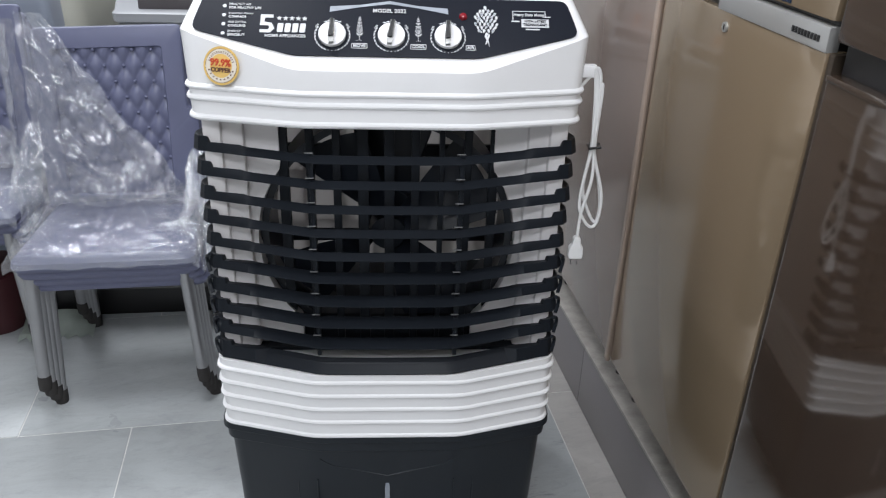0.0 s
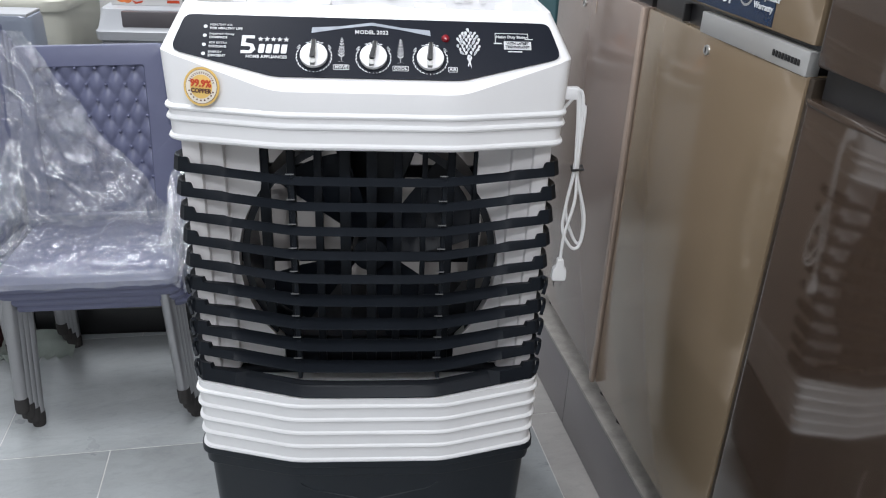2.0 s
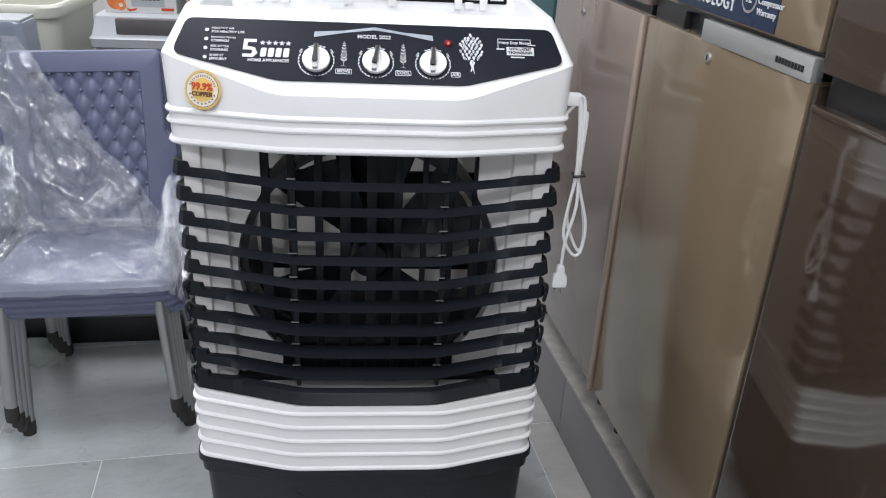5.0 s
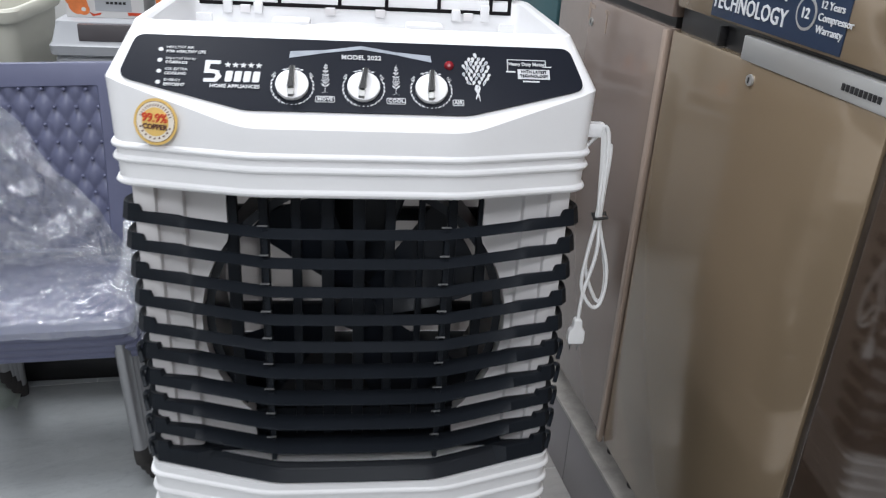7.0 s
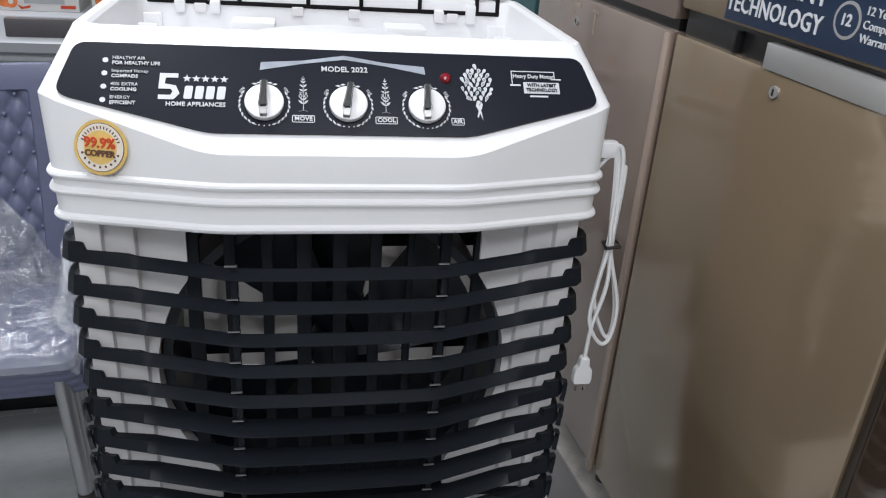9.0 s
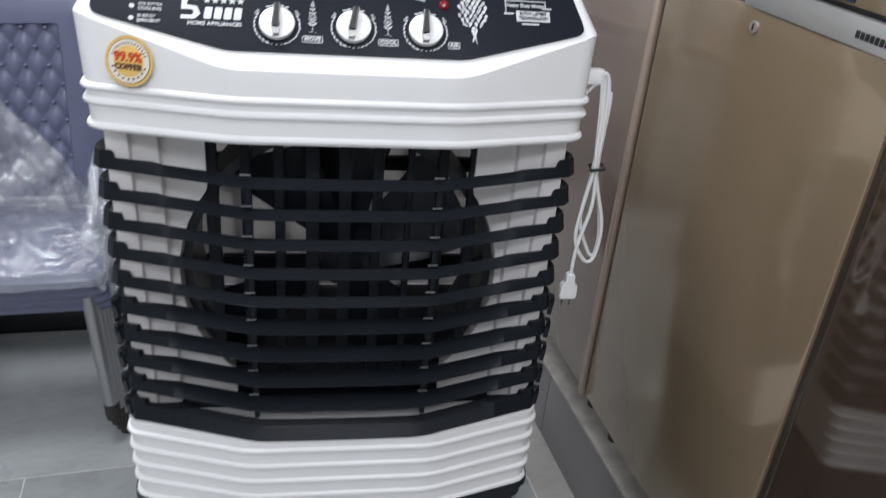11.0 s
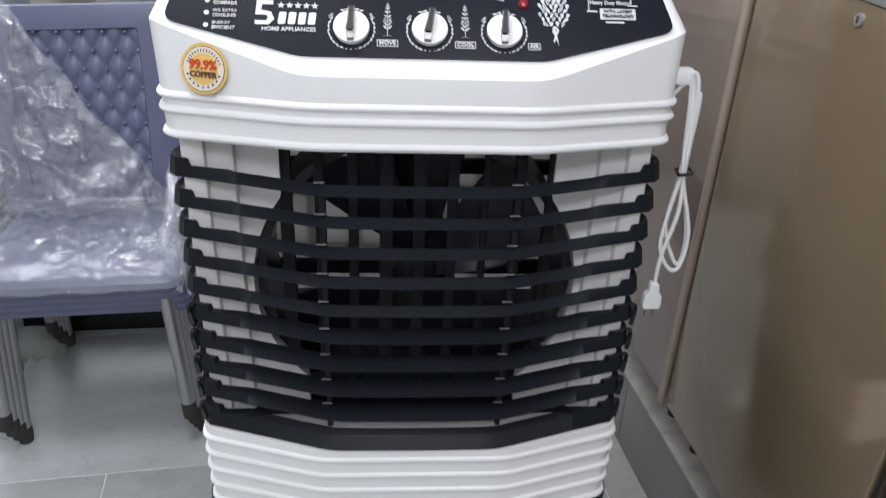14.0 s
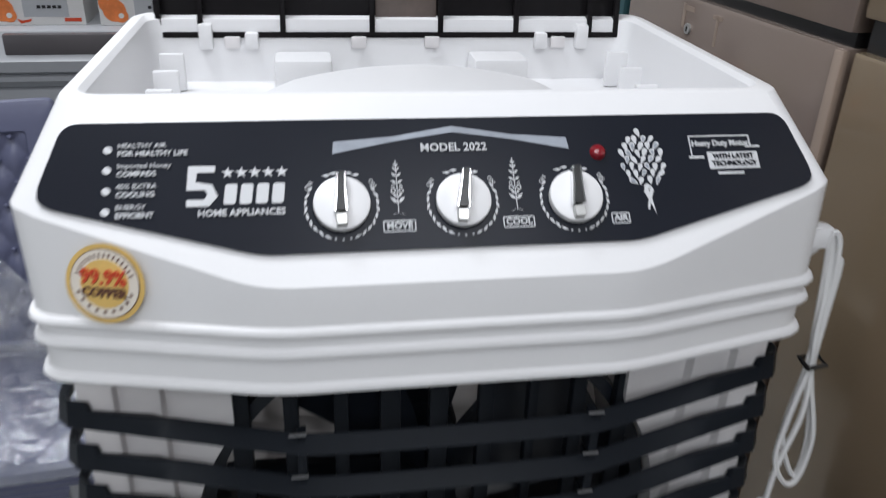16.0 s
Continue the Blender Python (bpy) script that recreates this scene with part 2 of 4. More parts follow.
def add_tube(bm, pts, r, n=8):
    pts = [Vector(p) for p in pts]
    rings, side = [], None
    for i, p in enumerate(pts):
        d = (pts[min(i + 1, len(pts) - 1)] - pts[max(i - 1, 0)]).normalized()
        if side is None:
            side = d.cross(Vector((0.3, 0.2, 0.9))).normalized()
        side = (side - d * side.dot(d)).normalized()
        up = d.cross(side)
        rr = r[i] if isinstance(r, (list, tuple)) else r
        rings.append([p + (side * math.cos(2 * math.pi * k / n) + up * math.sin(2 * math.pi * k / n)) * rr for k in range(n)])
    return add_loft(bm, rings, True, True, True)


def tube(pts, r, n=8):
    return add_tube(bmesh.new(), pts, r, n)


def smooth_path(pts, steps=8):
    """Catmull-Rom through the points."""
    p = [Vector(q) for q in pts]
    p = [p[0] * 2 - p[1]] + p + [p[-1] * 2 - p[-2]]
    out = []
    for i in range(1, len(p) - 2):
        for s in range(steps):
            t = s / steps
            out.append(0.5 * ((2 * p[i]) + (p[i + 1] - p[i - 1]) * t + (2 * p[i - 1] - 5 * p[i] + 4 * p[i + 1] - p[i + 2]) * t * t
                              + (3 * p[i] - p[i - 1] - 3 * p[i + 1] + p[i + 2]) * t ** 3))
    return out + [p[-2]]


def poly(points, depth, m, hole=False):
    """A flat plate from a 2D outline, lying in the plane of m, its face towards m's z."""
    bm = bmesh.new()
    top = [bm.verts.new((x, y, depth)) for x, y in points]
    bot = [bm.verts.new((x, y, 0)) for x, y in points]
    n = len(points)
    if not hole:
        bm.faces.new(top)
        bm.faces.new(bot[::-1])
    for i in range(n):
        bm.faces.new((bot[i], bot[(i + 1) % n], top[(i + 1) % n], top[i]))
    bmesh.ops.transform(bm, matrix=m, verts=bm.verts)
    return bm


def join(target, other):
    """Adds the geometry of other to target."""
    me = bpy.data.meshes.new("tmp")
    other.to_mesh(me)
    other.free()
    target.from_mesh(me)
    bpy.data.meshes.remove(me)
    return target


def circle(cx, cy, r, n=32, rx=1.0):
    return [(cx + r * rx * math.cos(2 * math.pi * i / n), cy + r * math.sin(2 * math.pi * i / n)) for i in range(n)]


def rounded(points, r, n=4):
    out = []
    for i, p in enumerate(points):
        p, a, b = Vector(p), Vector(points[i - 1]), Vector(points[(i + 1) % len(points)])
        ra, rb = min(r, (a - p).length * 0.45), min(r, (b - p).length * 0.45)
        s, e = p + (a - p).normalized() * ra, p + (b - p).normalized() * rb
        for k in range(n + 1):
            t = k / n
            out.append(tuple((1 - t) ** 2 * s + 2 * t * (1 - t) * p + t * t * e))
    return out


def letters(text, size, x, y, m, depth=0.0006, align="CENTER", bold=0.0, slant=0.0, squeeze=1.0):
    cu = bpy.data.curves.new("text", "FONT")
    cu.body, cu.size, cu.align_x, cu.align_y, cu.extrude, cu.offset, cu.shear, cu.resolution_u = text, size, align, "CENTER", depth, bold, slant, 2
    ob = new("text", cu)
    me = bpy.data.meshes.new_from_object(ob.evaluated_get(bpy.context.evaluated_depsgraph_get()))
    bpy.data.objects.remove(ob)
    bpy.data.curves.remove(cu)
    bm = bmesh.new()
    bm.from_mesh(me)
    bpy.data.meshes.remove(me)
    bmesh.ops.transform(bm, matrix=m @ Matrix.Translation((x, y, depth)) @ Matrix.Diagonal((squeeze, 1, 1, 1)), verts=bm.verts)
    return bm


def frame_of(origin, ex, ey):
    ex = Vector(ex).normalized()
    ey = Vector(ey)
    ey = (ey - ex * ey.dot(ex)).normalized()
    ez = ex.cross(ey)
    return Matrix(((ex.x, ey.x, ez.x, origin[0]), (ex.y, ey.y, ez.y, origin[1]), (ex.z, ey.z, ez.z, origin[2]), (0, 0, 0, 1)))


# ---- the room: floor, platform, walls, ceiling (turned against the cooler) ----
TURN = 6.84
ROOM = pose(0.51 * K, 0.345 * K, 0, 0, 0, TURN)  # along the fridge fronts


def structure(name, bm, material, label=""):
    ob = part(name, bm, material, None, label)
    ob.matrix_basis = ROOM
    return tagged(ob, kind="structure")


floor = structure("floor", box((-2.9, -3.6, -0.08), (0.03, 2.2, -0.0012), 0), GROUT, "light grout bed between grey floor tiles")
platform = structure("platform", box((0.008, -3.6, 0), (1.2, 2.2, 0.176), 0), PLINTH, "raised tiled platform that carries the fridges")
structure("wall_back", box((-2.9, 2.2, -0.08), (1.3, 2.32, CEIL + 0.1), 0), WALLP, "plain pale painted showroom wall")
structure("wall_front", box((-2.9, -3.72, -0.08), (1.3, -3.6, CEIL + 0.1), 0), WALLP, "plain pale painted showroom wall")
structure("wall_left", box((-3.02, -3.72, -0.08), (-2.9, 2.32, CEIL + 0.1), 0), WALLP, "plain pale painted showroom wall")
structure("wall_right", box((1.2, -3.72, -0.08), (1.32, 2.32, CEIL + 0.1), 0), WALLP, "plain pale painted showroom wall")
structure("ceiling", box((-3.02, -3.72, CEIL), (1.32, 2.32, CEIL + 0.1), 0), CEILP, "flat white ceiling")

for lx, ly, lp in LAMPS:
    lt = thing("ceiling_light", "square white recessed ceiling light panel", "ceiling light", lx, ly, CEIL, TURN, "ceiling lights")
    bm = bmesh.new()
    for a, b in (((-0.29, -0.29), (0.29, -0.26)), ((-0.29, 0.26), (0.29, 0.29)), ((-0.29, -0.26), (-0.26, 0.26)), ((0.26, -0.26), (0.29, 0.26))):
        add_box(bm, (*a, -0.014), (*b, 0.0), 0.002)
    part("frame", bm, SILVER, lt)


# ---- the air cooler ----
YB = 0.44


def foot(xc, yc, xb, yb, z, r=0.022, yback=YB, zf=None):
    """Outline of the cooler at a height: back corners, front corners, two bends."""
    pts = rounded([(-xc, yback), (-xc, yc), (-xb, yb), (xb, yb), (xc, yc), (xc, yback)], r, 5)
    return [(x, y, zf(x, y) if zf else z) for x, y in pts]


def slope(x, y):
    return min(1.045, 1.009 + (y - 0.028))


cooler = thing("air_cooler", "white and black plastic room air cooler with black louvers, lid open", "air cooler")


def shell_rings(levels):
    return [foot(*lv) for lv in levels]


def ribbed(z0, z1, xc0, yc0, yb0, xc1, yc1, yb1, ribs, out=0.006, w=0.0045):
    """Rings of a wall with rounded ribs at the heights given."""
    rings = []

    def at(z, o):
        t = (z - z0) / (z1 - z0)
        rings.append(foot(xc0 + (xc1 - xc0) * t + o, yc0 + (yc1 - yc0) * t - o, 0.130, yb0 + (yb1 - yb0) * t - o, z))
    at(z0, 0)
    for rz in ribs:
        for dz, o in ((-1.5, 0), (-0.9, 0.75), (0, 1.0), (0.9, 0.75), (1.5, 0)):
            at(rz + dz * w, o * out)
    at(z1, 0)
    return rings


rings = [foot(0.288, 0.066, 0.128, 0.024, 0.915)] + ribbed(0.9155, 0.980, 0.2955, 0.051, 0.014, 0.2985, 0.054, 0.016, (0.9210, 0.9500, 0.9670), 0.0042, 0.0032)
rings += [foot(0.304, 0.066, 0.137, 0.0195, 1.0, zf=slope), foot(0.277, 0.1215, 0.137, 0.121, 1.1025),
          foot(0.272, 0.126, 0.137, 0.1255, 1.104), foot(0.266, 0.131, 0.137, 0.1305, 1.104), foot(0.262, 0.135, 0.137, 0.1345, 1.100, yback=YB - 0.014),
          foot(0.254, 0.141, 0.137, 0.1405, 1.035, yback=YB - 0.02)]
housing = part("top_housing", loft(rings, cap1=True), WHITE, cooler, "glossy white hood with a tray open on top", bevel=0.0022)

# the tray inside the hood
arc = [(-0.17 + 0.34 * i / 24, 0.020 * math.sin(math.pi * i / 24) ** 0.8) for i in range(25)]
bm = loft([[(x, 0.144 + d, 1.036 + h * 1.6 + 0.013 * min(1, h * 90)) for x, h in arc] for d in (0.0, 0.004, 0.10, 0.16)] , closed=False)
part("fan_cover", bm, WHITE, cooler, "arched white cover over the fan")
for bx in (-0.105, 0.105):
    part("tray_boss", box((bx - 0.03, 0.375, 1.036), (bx + 0.03, 0.42, 1.068), 0.006), WHITE, cooler)
for sx in (-1, 1):
    for i in range(5):
        part("tray_rib", box((sx * 0.236 - 0.012, 0.20 + 0.045 * i, 1.036), (sx * 0.236 + 0.012, 0.207 + 0.045 * i, 1.050 + 0.006 * i), 0.002), WHITE, cooler)
    for px, pz in ((0.205, 1.096), (0.158, 1.087)):
        part("lid_hinge", box((sx * px - 0.007, 0.415, 1.07), (sx * px + 0.007, 0.428, pz), 0.002), WHITE, cooler)
for nx in (-0.178, -0.045, 0.035, 0.178):
    part("notch", box((nx - 0.008, 0.417, 1.071), (nx + 0.008, 0.4215, 1.083), 0.001), OFFWHITE, cooler)
part("screw", tube([(-0.046, 0.146, 1.062), (-0.046, 0.146, 1.074)], 0.004), DARKGAP, cooler)
part("screw", tube([(0.0, 0.20, 1.076), (0.010, 0.20, 1.079)], 0.0025), DARKGAP, cooler)

# the open lid, standing up at the back
lid_m = pose(0, 0.432, 1.080, -6, 0, 0)
bm = box((-0.258, 0, 0.0), (0.252, 0.006, 0.33), 0.002, lid_m)
lid = part("lid", bm, SMOKE, cooler, "open smoked black plastic lid")
for rx in (-0.252, -0.21, -0.125, -0.03, 0.045, 0.13, 0.215, 0.246):
    part("lid_rib", box((rx - 0.003, -0.010, 0.004), (rx + 0.003, 0.0, 0.32), 0.001, lid_m), SMOKE, lid)
part("lid_rim", box((-0.258, -0.010, 0.0), (0.252, 0.0, 0.006), 0.001, lid_m), SMOKE, lid)
# the one pane that looks lit: brightness painted as a paler brown
part("lid_lit_pane", box((-0.026, -0.003, 0.012), (0.041, -0.0005, 0.10), 0.001, lid_m), SMOKELIT, lid, "brownish smoked lid pane, lit look put into its colour")

# control panel: a sheet on the sloping front
PM = frame_of((0, 0.028, 1.009), (1, 0, 0), (0, 1, 1)) @ Matrix.Translation((0, 0, 0.0012))
outline = rounded([(-0.268, 0.1125), (-0.283, 0.060), (-0.278, 0.051), (-0.136, 0.0115), (0.136, 0.0115), (0.278, 0.051), (0.283, 0.060), (0.268, 0.1125)], 0.012, 5)
panel = part("control_panel", poly(outline, 0.0016, PM), PANEL, cooler, "glossy dark navy control panel")
PT = PM @ Matrix.Translation((0, 0, 0.0017))


def ink(name, bm, material=INK, label=""):
    return part(name, bm, material, panel, label)


for i, (a, b) in enumerate((("HEALTHY AIR", "FOR HEALTHY LIFE"), ("Imported Honey", "COMPADS"), ("40% EXTRA", "COOLING"), ("ENERGY", "EFFICIENT"))):
    y = 0.0915 - 0.0152 * i
    ink("bullet", poly(circle(-0.2375, y, 0.0028, 16), 0.0005, PT))
    bm = letters(a, 0.0050, -0.231, y + 0.0028, PT, align="LEFT", squeeze=1.05)
    ink("lettering", join(bm, letters(b, 0.0055, -0.231, y - 0.0032, PT, align="LEFT", bold=0.0001)))

# maker's mark as plain shapes: a hooked block, a bar and five stars
bm = poly([(-0.184, 0.078), (-0.166, 0.078), (-0.166, 0.073), (-0.178, 0.073), (-0.179, 0.066), (-0.168, 0.064), (-0.164, 0.055), (-0.170, 0.048), (-0.185, 0.048),
           (-0.185, 0.053), (-0.173, 0.053), (-0.171, 0.057), (-0.173, 0.060), (-0.185, 0.060)], 0.0006, PT)
for q in range(4):
    join(bm, poly(rounded([(-0.1605 + 0.0108 * q, 0.049), (-0.1523 + 0.0108 * q, 0.049), (-0.1508 + 0.0108 * q, 0.064), (-0.159 + 0.0108 * q, 0.064)], 0.002), 0.0006, PT))
ink("maker_mark", bm)
for i in range(5):
    cx = -0.1575 + 0.0092 * i
    ink("star", poly([(cx + (0.0044 if k % 2 == 0 else 0.0018) * math.sin(math.pi * k / 5), 0.0725 + (0.0044 if k % 2 == 0 else 0.0018) * math.cos(math.pi * k / 5)) for k in range(10)], 0.0005, PT))
ink("lettering", letters("HOME APPLIANCES", 0.0068, -0.148, 0.0425, PT, bold=0.00012))
ink("lettering", letters("MODEL 2022", 0.0088, 0.003, 0.0880, PT, bold=0.00012))
chev = [(-0.085, 0.085), (-0.084, 0.0945), (-0.04, 0.098), (0.003, 0.1055), (0.046, 0.098), (0.089, 0.0945), (0.090, 0.085), (0.046, 0.094), (0.003, 0.1005), (-0.04, 0.094)]
ink("chevron_print", poly(chev, 0.0005, PT), GREYINK)
for kx, word in ((-0.080, "MOVE"), (0.006, "COOL"), (0.089, "AIR")):
    for i in range(30):  # a wreath of small slanting leaves, dots below, gaps for the settings above
        an = math.radians(-90 + 12 * i)
        if i in (11, 12, 15, 18, 19):
            continue
        cx, cy = kx + 0.0252 * math.cos(an), 0.0455 + 0.0252 * math.sin(an)
        if i in (0, 1, 29):
            ink("dot", poly(circle(cx, cy, 0.0008, 8), 0.0004, PT))
            continue
        ta = an + math.radians(90 + (24 if i % 2 else 6) * (1 if i < 15 else -1))
        c, sn = math.cos(ta), math.sin(ta)
        ink("leaf", poly([(cx + a * c - b * sn, cy + a * sn + b * c) for a, b in ((-0.0030, 0.0), (-0.0006, -0.0011), (0.0030, 0.0), (-0.0006, 0.0011))], 0.0004, PT))
    for an, word_on in ((146, "ON"), (36, "ON")):
        an = math.radians(an)
        ink("lettering", letters(word_on, 0.0044, 0, 0, PT @ Matrix.Translation((kx + 0.0272 * math.cos(an), 0.0455 + 0.0272 * math.sin(an), 0)) @ Matrix.Rotation(an - math.pi / 2, 4, "Z")))
    wx = kx + (0.0395 if word != "AIR" else 0.033)
    hw = 0.0062 if word == "AIR" else 0.0108
    bm = bmesh.new()
    for a, b in (((wx - hw, 0.0245), (wx + hw, 0.0253)), ((wx - hw, 0.0322), (wx + hw, 0.033)), ((wx - hw - 0.0008, 0.025), (wx - hw, 0.0325)), ((wx + hw, 0.025), (wx + hw + 0.0008, 0.0325))):
        add_box(bm, (*a, 0), (*b, 0.0005), 0, PT)
    ink("label_frame", bm)
    ink("lettering", letters(word, 0.0068, wx, 0.0287, PT, bold=0.00016))
    if word != "AIR":  # a small sprig between the dials
        bm = bmesh.new()
        add_box(bm, (wx - 0.0003, 0.0385, 0), (wx + 0.0003, 0.079, 0.0004), 0, PT)
        for yy, ll, up in ((0.0385, 0.0045, -0.3), (0.046, 0.0052, 0.9), (0.0505, 0.0034, 0.8), (0.061, 0.0044, 0.6), (0.066, 0.0036, 0.9), (0.071, 0.0026, 1.0), (0.0745, 0.0018, 1.0)):
            for sg in (-1, 1):
                join(bm, poly([(wx, yy), (wx + sg * ll * 0.6, yy + ll * 0.25 * up), (wx + sg * ll, yy + ll * up), (wx + sg * ll * 0.4, yy + ll * 0.65 * up + 0.0006)], 0.0004, PT))
        for sg in (-1, 1):
            for rr, yy in ((0.0019, 0.0555), (0.0012, 0.0592)):
                ring = [(wx + sg * 0.0028 + rr * math.cos(2 * math.pi * k / 14), yy + rr * math.sin(2 * math.pi * k / 14)) for k in range(14)]
                for k in range(14):
                    (x0, y0), (x1, y1) = ring[k], ring[(k + 1) % 14]
                    ox, oy = wx + sg * 0.0028, yy
                    join(bm, poly([(x0, y0), (x1, y1), (ox + (x1 - ox) * 0.66, oy + (y1 - oy) * 0.66), (ox + (x0 - ox) * 0.66, oy + (y0 - oy) * 0.66)], 0.0004, PT))
        ink("sprig_print", bm)
    # dial: dark well, white face with a grip bar and a chrome tip
    KM = PT @ Matrix.Translation((kx, 0.0455, 0))
    dial = part("dial", loft([[tuple(KM @ Vector((r * math.cos(2 * math.pi * i / 40), r * math.sin(2 * math.pi * i / 40), h))) for i in range(40)]
                              for r, h in ((0.0195, 0), (0.0200, 0.004), (0.0196, 0.0062), (0.0180, 0.007))], cap1=True), WHITE, panel, "white round control knob")
    GM = KM @ pose(0, 0, 0, 0, 0, {"MOVE": 3, "COOL": -4, "AIR": 2}[word])
    curve = [(0.0011, 0.0200), (0.0004, 0.012), (-0.0006, 0.002), (-0.0016, -0.009), (-0.0016, -0.0185)]
    wide = (0.0022, 0.0021, 0.0026, 0.0036, 0.0042)
    def strip_of(extra, upto):
        cs = list(zip(curve, wide))[:upto]
        return [(x - w - extra, y) for (x, y), w in cs] + [(x + w + extra, y) for (x, y), w in reversed(cs)]
    part("grip_rim", poly(rounded(strip_of(0.0014, 4), 0.0012, 3), 0.0140, GM), CHROME, dial, "chrome rim round the grip", bevel=0.0006)
    part("grip", poly(rounded(strip_of(-0.0001, 4), 0.0010, 3), 0.0152, GM), DARKGAP, dial, "black curved grip bar", bevel=0.0006)
    part("grip_tip", poly(rounded([(-0.0052, -0.0182), (0.0022, -0.0182), (0.0024, -0.0098), (-0.0054, -0.0098)], 0.001), 0.0128, GM), SILVER, dial, "silver square tip", bevel=0.0005)
ink("indicator_lamp", loft([[tuple(PT @ Vector((0.112 + r * math.cos(2 * math.pi * i / 24), 0.0815 + r * math.sin(2 * math.pi * i / 24), h))) for i in range(24)]
                            for r, h in ((0.0062, 0), (0.0060, 0.002), (0.0042, 0.0042), (0.001, 0.005))], cap1=True), RED, "small round red indicator lamp")
rng = random.Random(4)
drops = []
for r in range(-4, 5):
    for c in range(-4, 5):
        gx, gy = 0.0062 * (c + 0.5 * (r % 2)), 0.0056 * r
        if (gx / 0.0185) ** 2 + (gy / 0.0235) ** 2 < 1:
            drops.append((gx + rng.uniform(-0.0006, 0.0006), gy + rng.uniform(-0.0006, 0.0006)))
for i, (gx, gy) in enumerate(drops):  # a bouquet of pale drop shapes
    cx, cy = 0.146 + gx, 0.0745 + gy
    an = math.atan2(cy - 0.040, cx - 0.146) + rng.uniform(-0.5, 0.5)
    L, Wd = rng.uniform(0.0031, 0.0040), rng.uniform(0.0024, 0.0030)
    drop = [(cx + L * math.cos(t) * math.cos(an) - Wd * math.sin(t) * (0.62 + 0.38 * math.cos(t)) * math.sin(an), cy + L * math.cos(t) * math.sin(an) + Wd * math.sin(t) * (0.62 + 0.38 * math.cos(t)) * math.cos(an))
            for t in [2 * math.pi * k / 14 for k in range(14)]]
    ink("leaf_print", poly(drop, 0.0003 + 0.00001 * i, PT), INK)
    if i % 3 == 1:  # some drops have a dark heart
        ink("leaf_heart", poly([(cx + (x - cx) * 0.6, cy + (y - cy) * 0.6) for x, y in drop], 0.0008, PT), GREYINK)
ink("stem_print", join(poly([(0.143, 0.049), (0.146, 0.054), (0.149, 0.040), (0.150, 0.031), (0.147, 0.040)], 0.0004, PT), poly([(0.149, 0.054), (0.151, 0.05), (0.145, 0.034), (0.144, 0.036)], 0.00045, PT)))
bm = bmesh.new()
for a, b in (((0.186, 0.0925), (0.236, 0.0935)), ((0.186, 0.077), (0.187, 0.0925)), ((0.235, 0.084), (0.236, 0.0925)), ((0.184, 0.0745), (0.196, 0.0765)), ((0.231, 0.083), (0.243, 0.0845)), ((0.205, 0.061), (0.226, 0.063))):
    add_box(bm, (*a, 0), (*b, 0.0005), 0, PT)
add_box(bm, (0.199, 0.0655, 0), (0.240, 0.0795, 0.0004), 0, PT)
ink("badge_frame", bm)
ink("lettering", letters("Heavy Duty Motor", 0.0066, 0.211, 0.0865, PT, bold=0.00012, squeeze=0.92))
ink("lettering", join(letters("WITH LATEST", 0.0056, 0.2195, 0.0755, PT @ Matrix.Translation((0, 0, 0.0006)), squeeze=0.95), letters("TECHNOLOGY", 0.0056, 0.2195, 0.0695, PT @ Matrix.Translation((0, 0, 0.0006)), squeeze=0.95)), PANEL)

# round foil sticker on the hood's slanting facet
SM = frame_of((-0.239, 0.0405, 1.000), (0.168, -0.045, 0.0), (0.0, 0.26, 1.0)) @ Matrix.Translation((0, 0, 0.0020))
sticker = part("sticker", poly(circle(0, 0, 0.0276, 40), 0.0006, SM), GOLDSTK, cooler, "round gold foil quality sticker")
ST = SM @ Matrix.Translation((0, 0, 0.0007))
part("sticker_ring", poly(circle(0, 0, 0.0244, 40), 0.0004, ST), DKBROWN, sticker)
part("sticker_ring", poly(circle(0, 0, 0.0238, 40), 0.0006, ST), CREAMSTK, sticker)
part("sticker_disc", poly(circle(0, 0, 0.0170, 36), 0.0008, ST), GOLDSTK, sticker)
SL = ST @ Matrix.Translation((0, 0, 0.0009))
part("lettering", letters("99.9%", 0.0142, -0.0005, 0.0042, SL, bold=0.0004, squeeze=0.95), DKRED, sticker)
part("lettering", letters("COPPER", 0.0086, 0, -0.0062, SL, bold=0.0003), DKBROWN, sticker)
for i in range(9):
    an = math.radians(200 + 140 * i / 8)
    part("sticker_dot", poly(circle(0.0196 * math.cos(an), 0.0196 * math.sin(an), 0.0013, 8), 0.0008, ST), DKBROWN, sticker)
for i in range(15):
    an = math.radians(160 - 140 * i / 14)
    part("sticker_bar", poly([(q * math.cos(an + d), q * math.sin(an + d)) for q, d in ((0.0182, -0.03), (0.0212, -0.03), (0.0212, 0.03), (0.0182, 0.03))], 0.0008, ST), DKBROWN, sticker)

# body: a white face with a round opening behind the louvers, side and back walls
CZ, CR = 0.690, 0.217


def hole_r(a):
    c, s_ = math.cos(a), math.sin(a)
    q = CR
    if s_ > 0:
        q = max(q, min(0.174 / max(abs(c), 1e-6), 0.222 / s_))
    elif s_ < 0:
        q = max(q, min(0.150 / max(abs(c), 1e-6), 0.214 / -s_))
    return q


def rect_r(a, x, z0, z1):
    c, s_ = math.cos(a), math.sin(a)
    return min(x / max(abs(c), 1e-6), (z1 - CZ) / s_ if s_ > 1e-6 else 1e9, (CZ - z0) / -s_ if s_ < -1e-6 else 1e9)


angs = [2 * math.pi * i / 160 for i in range(160)]


